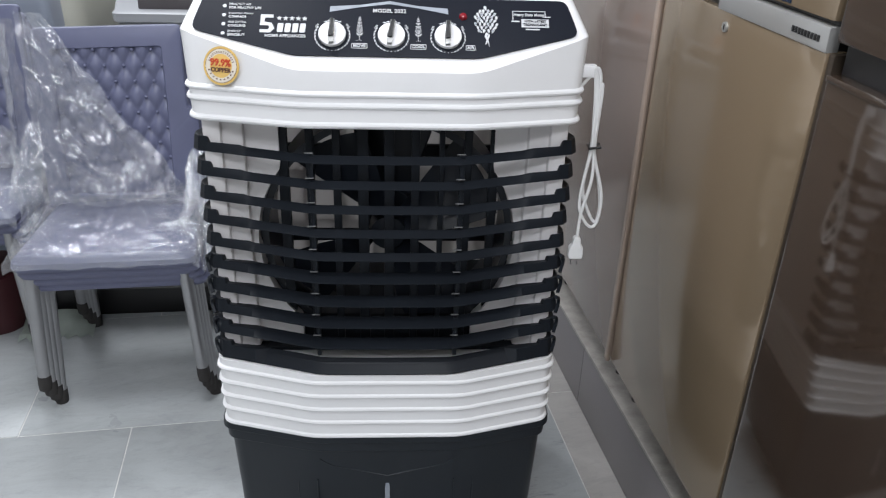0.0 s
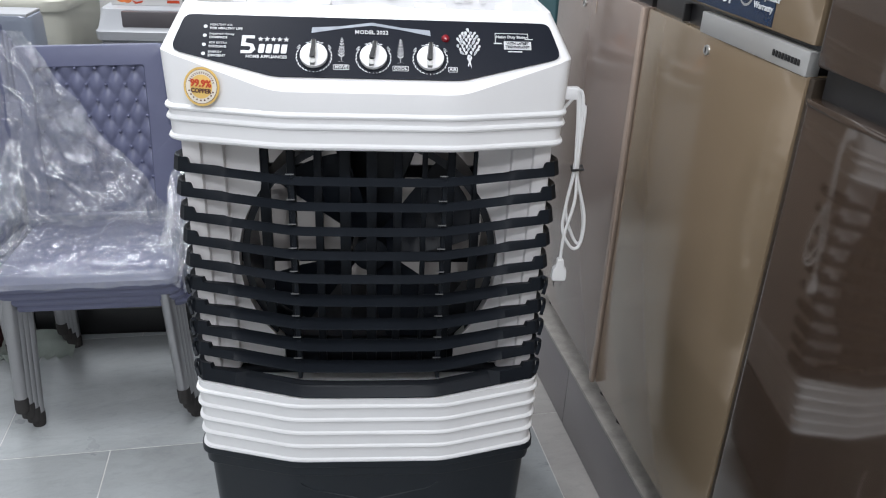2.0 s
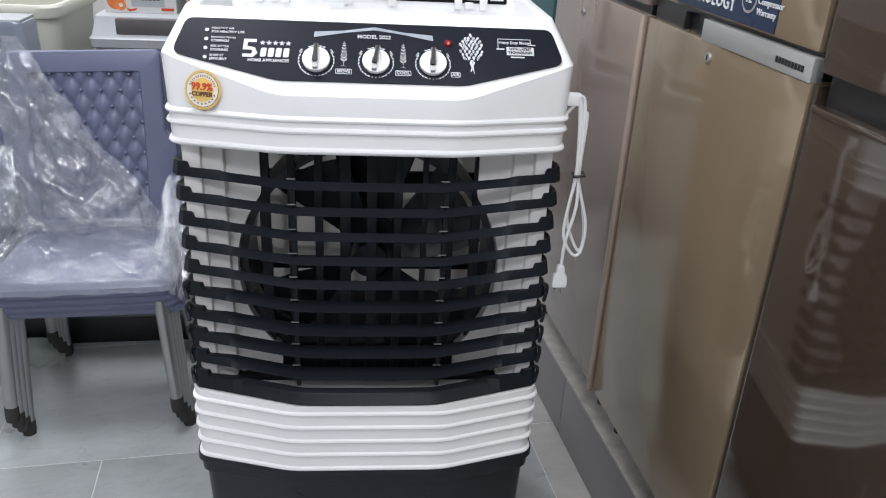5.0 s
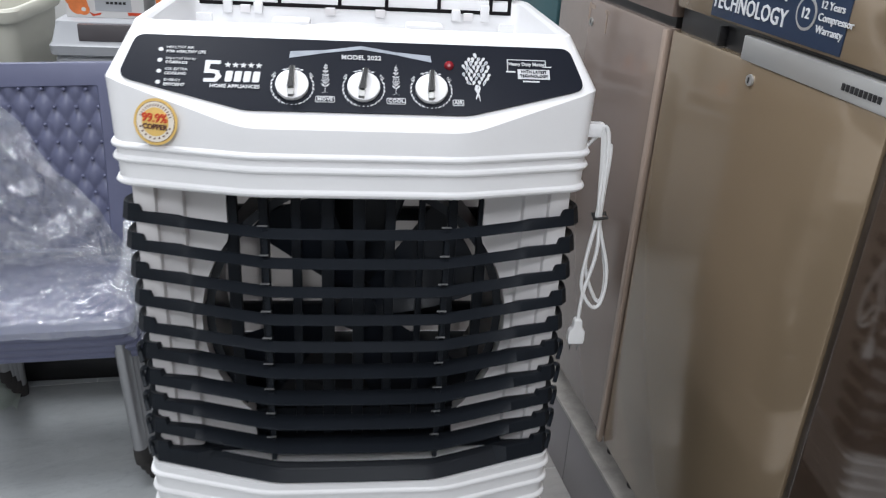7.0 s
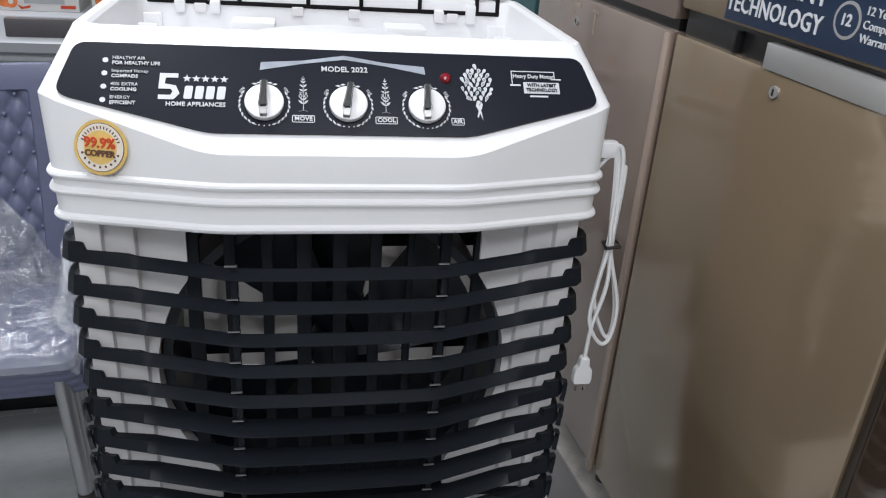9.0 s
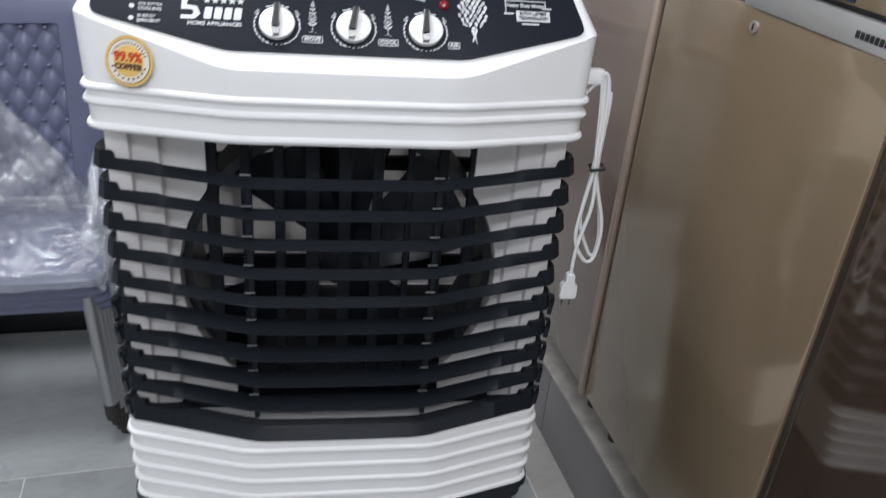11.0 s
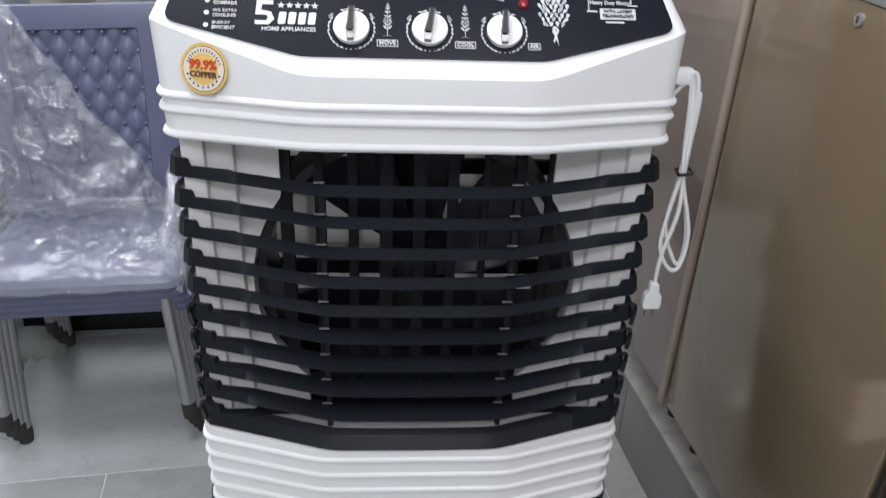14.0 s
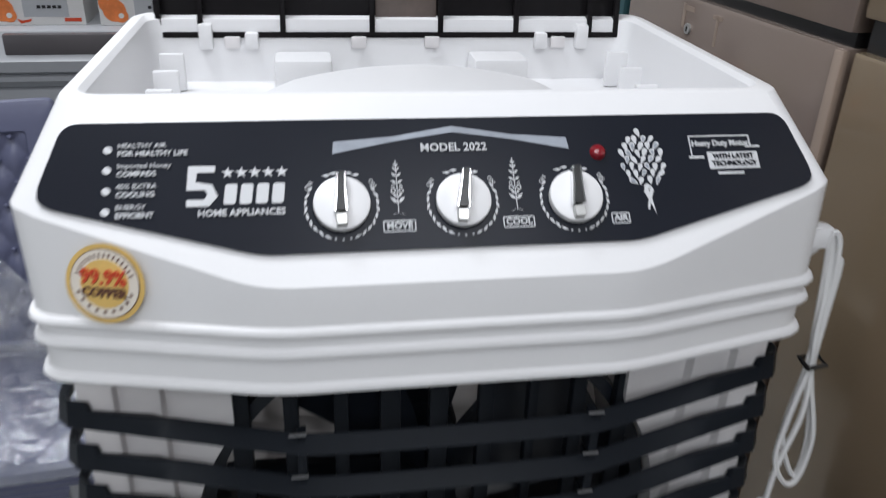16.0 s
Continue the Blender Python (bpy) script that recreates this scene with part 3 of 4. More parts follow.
def ring_at(fun, y):
    return [(fun(a) * math.cos(a), y, CZ + fun(a) * math.sin(a)) for a in angs]


bm = loft([ring_at(lambda a: rect_r(a, 0.278, 0.470, 0.922), 0.30), ring_at(lambda a: rect_r(a, 0.278, 0.470, 0.922), 0.098), ring_at(hole_r, 0.098), ring_at(hole_r, 0.12)])
part("face_plate", bm, OFFWHITE, cooler, "white front with a round fan opening")
for sx in (-1, 1):
    part("side_column", box((sx * 0.226, 0.084, 0.476), (sx * 0.264, 0.11, 0.919), 0.006), OFFWHITE, cooler)
    part("side_column", box((sx * 0.258, 0.072, 0.476), (sx * 0.2865, 0.43, 0.919), 0.006), OFFWHITE, cooler)
bm = loft([ring_at(lambda a: CR - 0.002, 0.118), ring_at(lambda a: CR - 0.002, 0.22), ring_at(lambda a: CR - 0.014, 0.225), ring_at(lambda a: CR - 0.014, 0.118), ring_at(lambda a: CR - 0.002, 0.118)])
part("fan_shroud", bm, FANBLACK, cooler, "black round fan shroud")
part("fan_hub", loft([[(r * math.cos(2 * math.pi * i / 24), y, CZ - 0.01 + r * math.sin(2 * math.pi * i / 24)) for i in range(24)] for r, y in ((0.020, 0.140), (0.031, 0.146), (0.033, 0.19))], cap0=True, cap1=True), BLACK, cooler)
for b in range(4):
    a0 = math.radians(28 + 90 * b)
    rings = []
    for q in (0.03, 0.07, 0.12, 0.165, 0.195):
        row = []
        for k in range(7):
            t = k / 6 - 0.5
            an = a0 + t * (0.95 - 1.4 * (q - 0.03)) + 0.6 * (q - 0.03)
            row.append((q * math.cos(an), 0.165 + 0.055 * t, CZ - 0.01 + q * math.sin(an)))
        rings.append(row)
    part("fan_blade", loft(rings, closed=False), FANBLACK, cooler, "dark broad fan blade")
part("motor", loft([[(r * math.cos(2 * math.pi * i / 24), y, CZ - 0.01 + r * math.sin(2 * math.pi * i / 24)) for i in range(24)] for r, y in ((0.045, 0.24), (0.05, 0.25), (0.05, 0.33), (0.04, 0.34))], cap0=True, cap1=True), BLACK, cooler)
part("motor_bracket", loft([[(-a, y, z), (b, y, z), (b, y + 0.02, z), (-a, y + 0.02, z)] for a, b, y, z in ((0.035, 0.040, 0.25, 0.70), (0.050, 0.056, 0.245, 0.77), (0.062, 0.078, 0.235, 0.84), (0.064, 0.084, 0.235, 0.915))], cap0=True, cap1=True), FANBLACK, cooler, "black motor bracket plate", bevel=0.003)
for bx in (-0.03, -0.008, 0.03, 0.055):
    part("bracket_bolt", tube([(bx, 0.236, 0.868 - 0.4 * abs(bx)), (bx, 0.228, 0.868 - 0.4 * abs(bx))], 0.0022, 8), CHROME, cooler)
for bz in (0.60, 0.775):
    part("motor_bracket", box((-0.26, 0.275, bz), (0.26, 0.29, bz + 0.022), 0.003), BLACK, cooler)
for i in range(9):  # upright vanes behind the louvers
    bx = -0.170 + 0.0432 * i
    w = (0.0085, 0.0065, 0.0065, 0.009, 0.0085, 0.007, 0.0045, 0.0065, 0.0075)[i]
    part("vane", box((bx - w, 0.104, 0.486), (bx + w, 0.117, 0.914), 0.002), BLACK, cooler)
part("lower_grille", box((-0.165, 0.112, 0.474), (0.165, 0.122, 0.530), 0.002), BLACK, cooler)
# made-up black sheet: covers the white skirt top so the interior stays dark
part("skirt_cover", box((-0.262, 0.078, 0.4788), (0.262, 0.415, 0.486), 0.002), BLACK, cooler, "added black sheet that keeps the skirt top under the fan dark")
part("vane_rail", box((-0.182, 0.085, 0.906), (0.186, 0.118, 0.914), 0.002), BLACK, cooler)
quilt = bmesh.new()
quilt_rows = [[quilt.verts.new((-0.276 + 0.046 * i, 0.412 + 0.003 * ((i + j) % 2), 0.488 + 0.0425 * j)) for i in range(13)] for j in range(11)]
for j in range(10):
    for i in range(12):
        quilt.faces.new((quilt_rows[j][i], quilt_rows[j][i + 1], quilt_rows[j + 1][i + 1], quilt_rows[j + 1][i]))
part("cooling_pad", quilt, PAD, cooler, "pale cooling pad behind the fan")
for i in range(8):
    bx = -0.252 + 0.072 * i
    part("back_slat", box((bx - 0.0075, 0.425, 0.47), (bx + 0.0075, 0.435, 0.918), 0.002), OFFWHITE, cooler)
for bz in (0.47, 0.58, 0.69, 0.80, 0.905):
    part("back_rail", box((-0.282, 0.421, bz), (0.282, 0.43, bz + 0.012), 0.002), OFFWHITE, cooler)


# ten louvers, each one strip bent at two places with raised ends
def louver(z, D, last=False, wide=0.0, back=0.0):
    pts = [(-0.284, 0.150), (-0.296, 0.120), (-0.2985, 0.080)]
    pts += [(-0.297, 0.066), (-0.288, 0.055), (-0.2735, 0.0511), (-0.2715, 0.0504), (-0.229, 0.0369), (-0.214, 0.0321), (-0.16, 0.0148), (-0.127, 0.0045), (-0.115, 0.0015), (-0.10, 0.0), (-0.05, -0.0012)]
    pts = pts + [(0.0, -0.0015)] + [(-x, y) for x, y in reversed(pts)]

    def height(x):
        a = abs(x)
        if a > 0.2725:
            return 0.0175
        if a > 0.228:
            return 0.0082
        return 0.0024
    rings = []
    drop = 0.0052
    for i, (x, y) in enumerate(pts):
        a, b = Vector(pts[max(i - 1, 0)]), Vector(pts[min(i + 1, len(pts) - 1)])
        d = (b - a).normalized()
        inw = Vector((-d.y, d.x)) * (1.0 if abs(x) < 0.262 else 0.7)
        h = height(x) * (1.0 if y < 0.1 else 0.6)
        low = -drop - (0.010 if last else 0.0)
        if h < 0.003:  # thin blade leaning back
            sec = ((0.0, low), (0.0, low + 0.0012), (0.82 * D, h + 0.0012), (0.92 * D, h + 0.0010), (0.92 * D, h - 0.0008), (0.6 * D, h - 0.0028), (0.003, low))
        else:  # raised tab at the end
            sec = ((0.0, low), (0.0, low + 0.0012), (0.0050, h), (0.0068, h + 0.0006), (0.8 * D, h * 0.8), (0.8 * D, h * 0.8 - 0.002), (0.003, low))
        xs = x + math.copysign(wide * min(1.0, max(0.0, (abs(x) - 0.13) / 0.14)), x)
        rings.append([(xs + inw.x * o, y + back + inw.y * o, z + hh) for o, hh in sec])
    return loft(rings, True, True, True)


for i in range(10):
    part("louver", louver(0.8655 - 0.0408 * i - (0.002 if i > 5 else 0), 0.017 if i < 5 else 0.027, i == 9, max(0.0, 0.0058 - 0.001 * i), 0.012 - 0.0013 * i), BLACK, cooler, "black bent louver strip" if i == 0 else "", sharp=30)
    if i < 9:
        for sx in (-0.116, 0.116):
            part("louver_link", box((sx - 0.0035, 0.022, 0.832 - 0.0408 * i), (sx + 0.0035, 0.040, 0.868 - 0.0408 * i), 0.001), BLACK, cooler)
            part("link_pin", box((sx - 0.009, 0.018, 0.8675 - 0.0408 * i + 0.0075), (sx + 0.004, 0.0205, 0.8675 - 0.0408 * i + 0.0087), 0.0003), STEEL, cooler)
    if i >= 5:  # the lower ends curl back into the frame
        for sx in (-1, 1):
            part("louver_hook", tube(smooth_path([(sx * 0.2925, 0.060, 0.886 - 0.0408 * i), (sx * 0.2985, 0.068, 0.878 - 0.0408 * i), (sx * 0.2995, 0.070, 0.866 - 0.0408 * i), (sx * 0.294, 0.060, 0.854 - 0.0408 * i)], 5), 0.0035, 6), BLACK, cooler)

# lower white skirt and the black water tank
bm = loft([foot(0.285, 0.066, 0.13, 0.014, 0.478)] + list(reversed(ribbed(0.343, 0.478, 0.2945, 0.046, 0.000, 0.2995, 0.054, 0.002, (0.3480, 0.3775, 0.4055, 0.4335, 0.4615), 0.0040, 0.0031))) + [foot(0.27, 0.07, 0.125, 0.03, 0.343)], cap0=True, cap1=True)
part("skirt", bm, WHITE, cooler, "white lower skirt with five ribs", bevel=0.0012)
rings = [foot(0.3025, 0.049, 0.130, 0.003, 0.3425), foot(0.3030, 0.0485, 0.130, 0.0025, 0.328), foot(0.299, 0.055, 0.130, 0.012, 0.324), foot(0.298, 0.056, 0.130, 0.013, 0.300), foot(0.2925, 0.064, 0.132, 0.021, 0.296),
         foot(0.292, 0.092, 0.138, 0.046, 0.10, r=0.026), foot(0.2915, 0.101, 0.139, 0.054, 0.034, r=0.026), foot(0.286, 0.106, 0.139, 0.060, 0.028, r=0.026), foot(0.20, 0.15, 0.12, 0.13, 0.028)]
tank = part("water_tank", loft(rings, cap0=True, cap1=True), TANK, cooler, "black plastic water tank", bevel=0.002)


def tank_y(z):
    return 0.022 + (0.298 - z) / 0.264 * 0.032 if z < 0.298 else 0.02


for vx in (-0.172, -0.134, 0.128, 0.166):
    vy = 0.0 if abs(vx) < 0.14 else (abs(vx) - 0.136) * 0.30
    part("tank_rib", tube([(vx * 0.98, tank_y(0.215) + vy - 0.0005, 0.215), (vx, tank_y(0.08) + vy - 0.0005, 0.05)], 0.0016, 6), TANK, tank)
part("tank_rib", tube([(-0.125, tank_y(0.272) - 0.0005, 0.272), (-0.105, tank_y(0.256) - 0.0005, 0.256), (0.0, tank_y(0.225) - 0.0005, 0.225), (0.105, tank_y(0.256) - 0.0005, 0.256), (0.125, tank_y(0.272) - 0.0005, 0.272)], 0.0016, 6), TANK, tank)
# drain label in the middle; the grey stands in for its upright highlight
part("drain_label", loft([[(x * w, tank_y(z) - 0.0022 + dy, z) for x in (-1, -0.4, 0.4, 1)] for w, z, dy in ((0.003, 0.206, 0), (0.0045, 0.195, 0), (0.0045, 0.15, 0), (0.0075, 0.105, 0), (0.006, 0.098, 0.001))], closed=False), GREYINK, tank, "drain label strip, its highlight painted pale grey")
for cx in (-0.2, 0.2):
    for cy in (0.16, 0.39):
        part("caster", loft([[(cx + dx, cy + 0.014 * math.cos(2 * math.pi * i / 16), 0.0142 + 0.014 * math.sin(2 * math.pi * i / 16)) for i in range(16)] for dx in (-0.008, 0.008)], cap0=True, cap1=True), RUBBER, cooler)

# power cord bundled on the side of the cooler
cord = part("power_cord", tube(smooth_path([(0.302, 0.085, 0.958), (0.320, 0.078, 0.985), (0.328, 0.076, 0.992), (0.332, 0.072, 0.950), (0.331, 0.066, 0.900), (0.332, 0.064, 0.875), (0.324, 0.062, 0.820), (0.322, 0.062, 0.770), (0.341, 0.064, 0.736), (0.355, 0.066, 0.742), (0.357, 0.066, 0.790), (0.340, 0.066, 0.850), (0.335, 0.066, 0.875),
                                           (0.336, 0.068, 0.920), (0.334, 0.072, 0.985), (0.326, 0.074, 0.996), (0.330, 0.074, 0.950), (0.334, 0.068, 0.875), (0.349, 0.070, 0.820), (0.358, 0.072, 0.775), (0.355, 0.070, 0.742), (0.343, 0.068, 0.752), (0.325, 0.066, 0.800), (0.330, 0.066, 0.860), (0.333, 0.069, 0.900), (0.336, 0.071, 0.970),
                                           (0.339, 0.071, 0.960), (0.336, 0.067, 0.880), (0.337, 0.063, 0.820), (0.326, 0.062, 0.760), (0.324, 0.062, 0.712)], 6), 0.0027, 6), CORD, cooler, "white power cord looped and tied")
cord.location.x = -0.007 * K
part("cord_tie", tube([(0.326, 0.058, 0.874), (0.344, 0.060, 0.875), (0.345, 0.074, 0.876), (0.327, 0.074, 0.875), (0.326, 0.058, 0.874)], 0.0022, 6), DARKGAP, cord, "black cable tie")
bm = loft([[(0.324 + sx * w, 0.062 + sy * 0.006, z) for sx, sy in ((-1, -1), (1, -1), (1, 1), (-1, 1))] for w, z in ((0.004, 0.717), (0.006, 0.714), (0.007, 0.703), (0.0115, 0.698), (0.0125, 0.684), (0.011, 0.677))], cap0=True, cap1=True)
plug = part("plug", bm, CORD, cord, "white two-pin plug", bevel=0.0015)
for sx in (-0.0055, 0.0055):
    part("pin", tube([(0.324 + sx, 0.062, 0.678), (0.324 + sx, 0.062, 0.664)], 0.0015, 6), CHROME, plug)
part("cord_clip", box((0.296, 0.074, 0.982), (0.322, 0.090, 1.002), 0.005), WHITE, cooler)

# ---- refrigerators on the platform ----
def at_room(e, y):
    e.matrix_basis = pose(0.5005 * K, 0.345 * K, 0, 0, 0, 5.6) @ pose(0, y * K, 0.181 * K)
    return e


def fridge(label, width, y, door, seam0, seam1, top=1.62, bulge=0.0, bottom=0.258, group="refrigerators"):
    f = thing("refrigerator", label, "refrigerator", group=group)
    at_room(f, y)
    g = 0.176
    part("body", box((0.046, 0.004, 0.03), (0.58, width - 0.004, top - g), 0.004), DARKGAP, f, "dark cabinet body")
    part("lower_door", box((-bulge, 0.002, bottom - g), (0.044, width - 0.002, seam0 - g), 0.006), door, f)
    part("freezer_door", box((-bulge, 0.002, seam1 - g), (0.044, width - 0.002, top - g), 0.006), door, f)
    part("grip_recess", box((0.012, 0.006, seam0 - g - 0.002), (0.046, width - 0.006, seam1 - g + 0.002), 0.002), DARKGAP, f, "dark finger recess between the doors")
    for fx in (0.06, 0.5):
        for fy in (0.05, width - 0.05):
            part("foot", tube([(fx, fy, 0.0), (fx, fy, 0.034)], 0.014, 12), DARKGAP, f)
    return f


def lock(f, y, z, bulge=0.0):
    z -= 0.176
    o = part("lock", tube([(-bulge - 0.003, y, z), (-bulge + 0.002, y, z)], 0.0078, 20), SILVER, f, "small round chrome lock")
    part("keyhole", box((-bulge - 0.0042, y - 0.001, z - 0.004), (-bulge - 0.0028, y + 0.001, z + 0.004), 0), DARKGAP, o)


taupe = fridge("tall glossy taupe brown two-door refrigerator", 0.535, 0.016, TAUPE, 1.076, 1.092)
lock(taupe, 0.335, 1.031)
# real door edge; its bright highlight is painted in by the pale bronze
part("door_edge", box((-0.0045, 0.001, 0.07), (0.006, 0.018, 0.898), 0.004), EDGE, taupe, "bronze edge strip of the door, its highlight put into the colour")
for ry, rz, rw, rh in ((0.352, 0.872, 0.004, 0.018), (0.340, 0.884, 0.014, 0.004), (0.262, 0.866, 0.003, 0.022), (0.262, 0.884, 0.012, 0.003)):
    part("tape_residue", box((-0.0008, ry - rw, rz - rh), (0.0, ry + rw, rz + rh), 0), EDGE, taupe, "pale smear of old tape")
part("price_label", box((-0.0012, 0.16, 0.935), (0.0, 0.27, 0.985), 0), CARD, taupe, "white paper label")
for i in range(9):
    part("label_bar", box((-0.0022, 0.168 + 0.011 * i, 0.939), (-0.0012, 0.172 + 0.011 * i, 0.98), 0), BLUEPOST, taupe)

gold = fridge("tall champagne gold two-door refrigerator with a blue poster", 0.512, -0.503, GOLD, 1.076, 1.112)
lock(gold, 0.267, 1.052)
# shade of the gap to the next fridge, painted as a dark strip
part("door_gap_shade", box((0.003, -0.011, 0.082), (0.042, 0.001, 0.899), 0.003), GAPSHADE, gold, "dark bronze strip that paints the shade in the gap beside the door")
strip = part("trim_strip", box((-0.002, 0.003, 0.898), (0.016, 0.300, 0.930), 0.002), SILVER, gold, "brushed silver trim strip")
for i in range(9):
    part("mark_bar", box((-0.0032, 0.020 + 0.0075 * i, 0.9085), (-0.002, 0.0252 + 0.0075 * i, 0.9165), 0.0004), DARKGAP, strip)
part("recess_clip", box((-0.001, 0.365, 0.902), (0.012, 0.372, 0.93), 0.001), DARKGAP, gold)
poster = part("poster", box((-0.0016, 0.104, 0.941), (0.0, 0.399, 1.16), 0), BLUEPOST, gold, "dark blue promotional poster")
FP = frame_of((-0.0018, 0.2515, 0.941), (0, -1, 0), (0, 0, 1))
part("lettering", letters("TECHNOLOGY", 0.030, -0.055, 0.022, FP, bold=0.0003, squeeze=0.9), INK, poster)
part("lettering", letters("EFFICIENT", 0.034, -0.040, 0.054, FP, bold=0.0003, squeeze=1.0), INK, poster)
part("badge_ring", poly(circle(0.072, 0.036, 0.020, 30), 0.0006, FP), SILVER, poster)
part("badge_disc", poly(circle(0.072, 0.036, 0.0165, 30), 0.0010, FP), BLUEPOST, poster)
part("lettering", letters("12", 0.017, 0.072, 0.036, FP @ Matrix.Translation((0, 0, 0.0011)), bold=0.0003), INK, poster)
for i, w in enumerate(("12 Years", "Compressor", "Warranty")):
    part("lettering", letters(w, 0.0125, 0.096, 0.050 - 0.014 * i, FP, align="LEFT"), INK, poster)

brown = fridge("tall dark brown high-gloss two-door refrigerator", 0.56, -1.076, BROWN, 1.052, 1.092, bulge=0.004)
part("door_cap", box((-0.007, 0.004, 0.868), (0.020, 0.556, 0.878), 0.004), BROWN, brown)
teal = fridge("tall dark teal refrigerator at the end of the row", 0.50, 0.566, TEAL, 1.076, 1.09)
# further ones behind the viewpoint close the row
far = fridge("tall glossy taupe brown two-door refrigerator", 0.54, -1.63, TAUPE, 1.076, 1.086)
far2 = fridge("tall champagne gold two-door refrigerator", 0.54, -2.18, GOLD, 1.076, 1.086)


# ---- chairs ----
def chair(e):
    # seat: a padded slab with a rolled front edge
    def hw(t):
        return 0.200 - 0.022 * t
    rings = []
    for o, z in ((-0.006, 0.266), (0.004, 0.270), (0.008, 0.280), (0.005, 0.292), (-0.006, 0.300), (-0.03, 0.3045), (-0.09, 0.307)):
        rings.append([(x, y, z) for x, y in rounded([(-hw(1) - o, 0.345 + o * 0.4), (-hw(0) - o, 0.0 - o), (hw(0) + o, 0.0 - o), (hw(1) + o, 0.345 + o * 0.4)], 0.035, 5)])
    part("seat", loft(rings, cap0=True, cap1=True), PLUM, e, "slate-blue padded-look plastic seat")
    # back: frame with a sunk tufted field
    outer = rounded([(-0.200, 0.285), (-0.196, 0.545), (-0.184, 0.552), (-0.186, 0.752), (0.168, 0.762), (0.170, 0.552), (0.194, 0.545), (0.198, 0.285)], 0.016, 4)
    inner = rounded([(-0.142, 0.325), (-0.146, 0.48), (-0.147, 0.60), (-0.144, 0.700), (0.116, 0.708), (0.118, 0.60), (0.118, 0.48), (0.116, 0.325)], 0.008, 4)

    def back(x, z, o):
        return (x, 0.318 + (z - 0.285) * 0.16 + 0.10 * x * x - o, 0.285 + (z - 0.285) * 0.962)
    rings = [[back(x, z, -0.010) for x, z in inner], [back(x, z, -0.010) for x, z in outer], [back(x * 1.006, z, -0.002) for x, z in outer], [back(x * 0.995, z * 0.999, 0.004) for x, z in outer],
             [back(x * 0.97, 0.525 + (z - 0.525) * 0.97, 0.007) for x, z in outer], [back(x * 1.03, 0.525 + (z - 0.525) * 1.02, 0.006) for x, z in inner], [back(x, z, 0.002) for x, z in inner], [back(x, z, -0.010) for x, z in inner]]
    part("backrest_frame", loft(rings), PLUM, e)
    A, B = 0.046, 0.080
    nx, nz = 56, 78
    rows = []
    for j in range(nz + 1):
        z = 0.318 + 0.395 * j / nz
        row = []
        for i in range(nx + 1):
            x = -0.149 + 0.272 * i / nx
            u, v = (x / A + (z - 0.700) / B), (x / A - (z - 0.700) / B)
            h = (abs(math.sin(math.pi * u)) * abs(math.sin(math.pi * v))) ** 0.55
            row.append(back(x, z, -0.008 + 0.0105 * h))
        rows.append(row)
    part("tufted_panel", loft(rows, closed=False), PLUM, e, "diamond-tufted plastic back panel", sharp=80)
    knob = None
    for j in range(9):
        for i in range(-3, 4):
            bx, bz = (i + (0.5 if j % 2 else 0)) * A, 0.700 - j * B / 2
            if not -0.143 < bx < 0.116:
                continue
            p = back(bx, bz, 0.0)
            if knob is None:
                bm = bmesh.new()
                bmesh.ops.create_icosphere(bm, subdivisions=2, radius=0.0046)
                knob = part("button", bm, PLUM, e)
                knob.location = Vector(p) * K
            else:
                shared("button", knob, e, *p)
    for sx in (-1, 1):
        for top, bot in (((sx * 0.172, 0.030, 0.262), (sx * 0.190, 0.012, -0.061)), ((sx * 0.165, 0.315, 0.262), (sx * 0.186, 0.375, -0.061))):
            leg = part("leg", tube([top, Vector(top).lerp(Vector(bot), 0.5), Vector(top).lerp(Vector(bot), 0.93)], [0.0165, 0.0155, 0.0145], 12), STEEL, e, "grey metal tube leg")
            d = Vector(bot) - Vector(top)
            part("foot_cap", tube([Vector(top) + d * 0.88, Vector(top) + d * 0.95, Vector(bot)], [0.0158, 0.0165, 0.0150], 12), RUBBER, leg, "dark rubber foot cap")


GRP = "stacked plastic chairs"
stack_y = [(0.127, 0.0, 0.0), (0.103, 0.013, 0.005), (0.082, 0.024, 0.010), (0.061, 0.035, 0.015)]
SC = 5.5
top_chair = thing("chair", "slate-blue plastic chair with tufted back, wrapped, topmost of a stack", "chair", -0.655, 0.525, 0.127, SC, GRP)
chair(top_chair)
for dz, dy, dx in stack_y[1:]:
    c = copy_thing(top_chair, pose((-0.655 + dx) * K, (0.525 + dy) * K, dz * K, 0, 0, SC))
    tagged(c, "slate-blue plastic chair stacked under a wrapped one")
for dz, dy, dx in stack_y:
    c = copy_thing(top_chair, pose((-1.15 + dx) * K, (0.74 + dy) * K, dz * K, 0, 0, 3))
    tagged(c, "slate-blue plastic chair in a second wrapped stack")


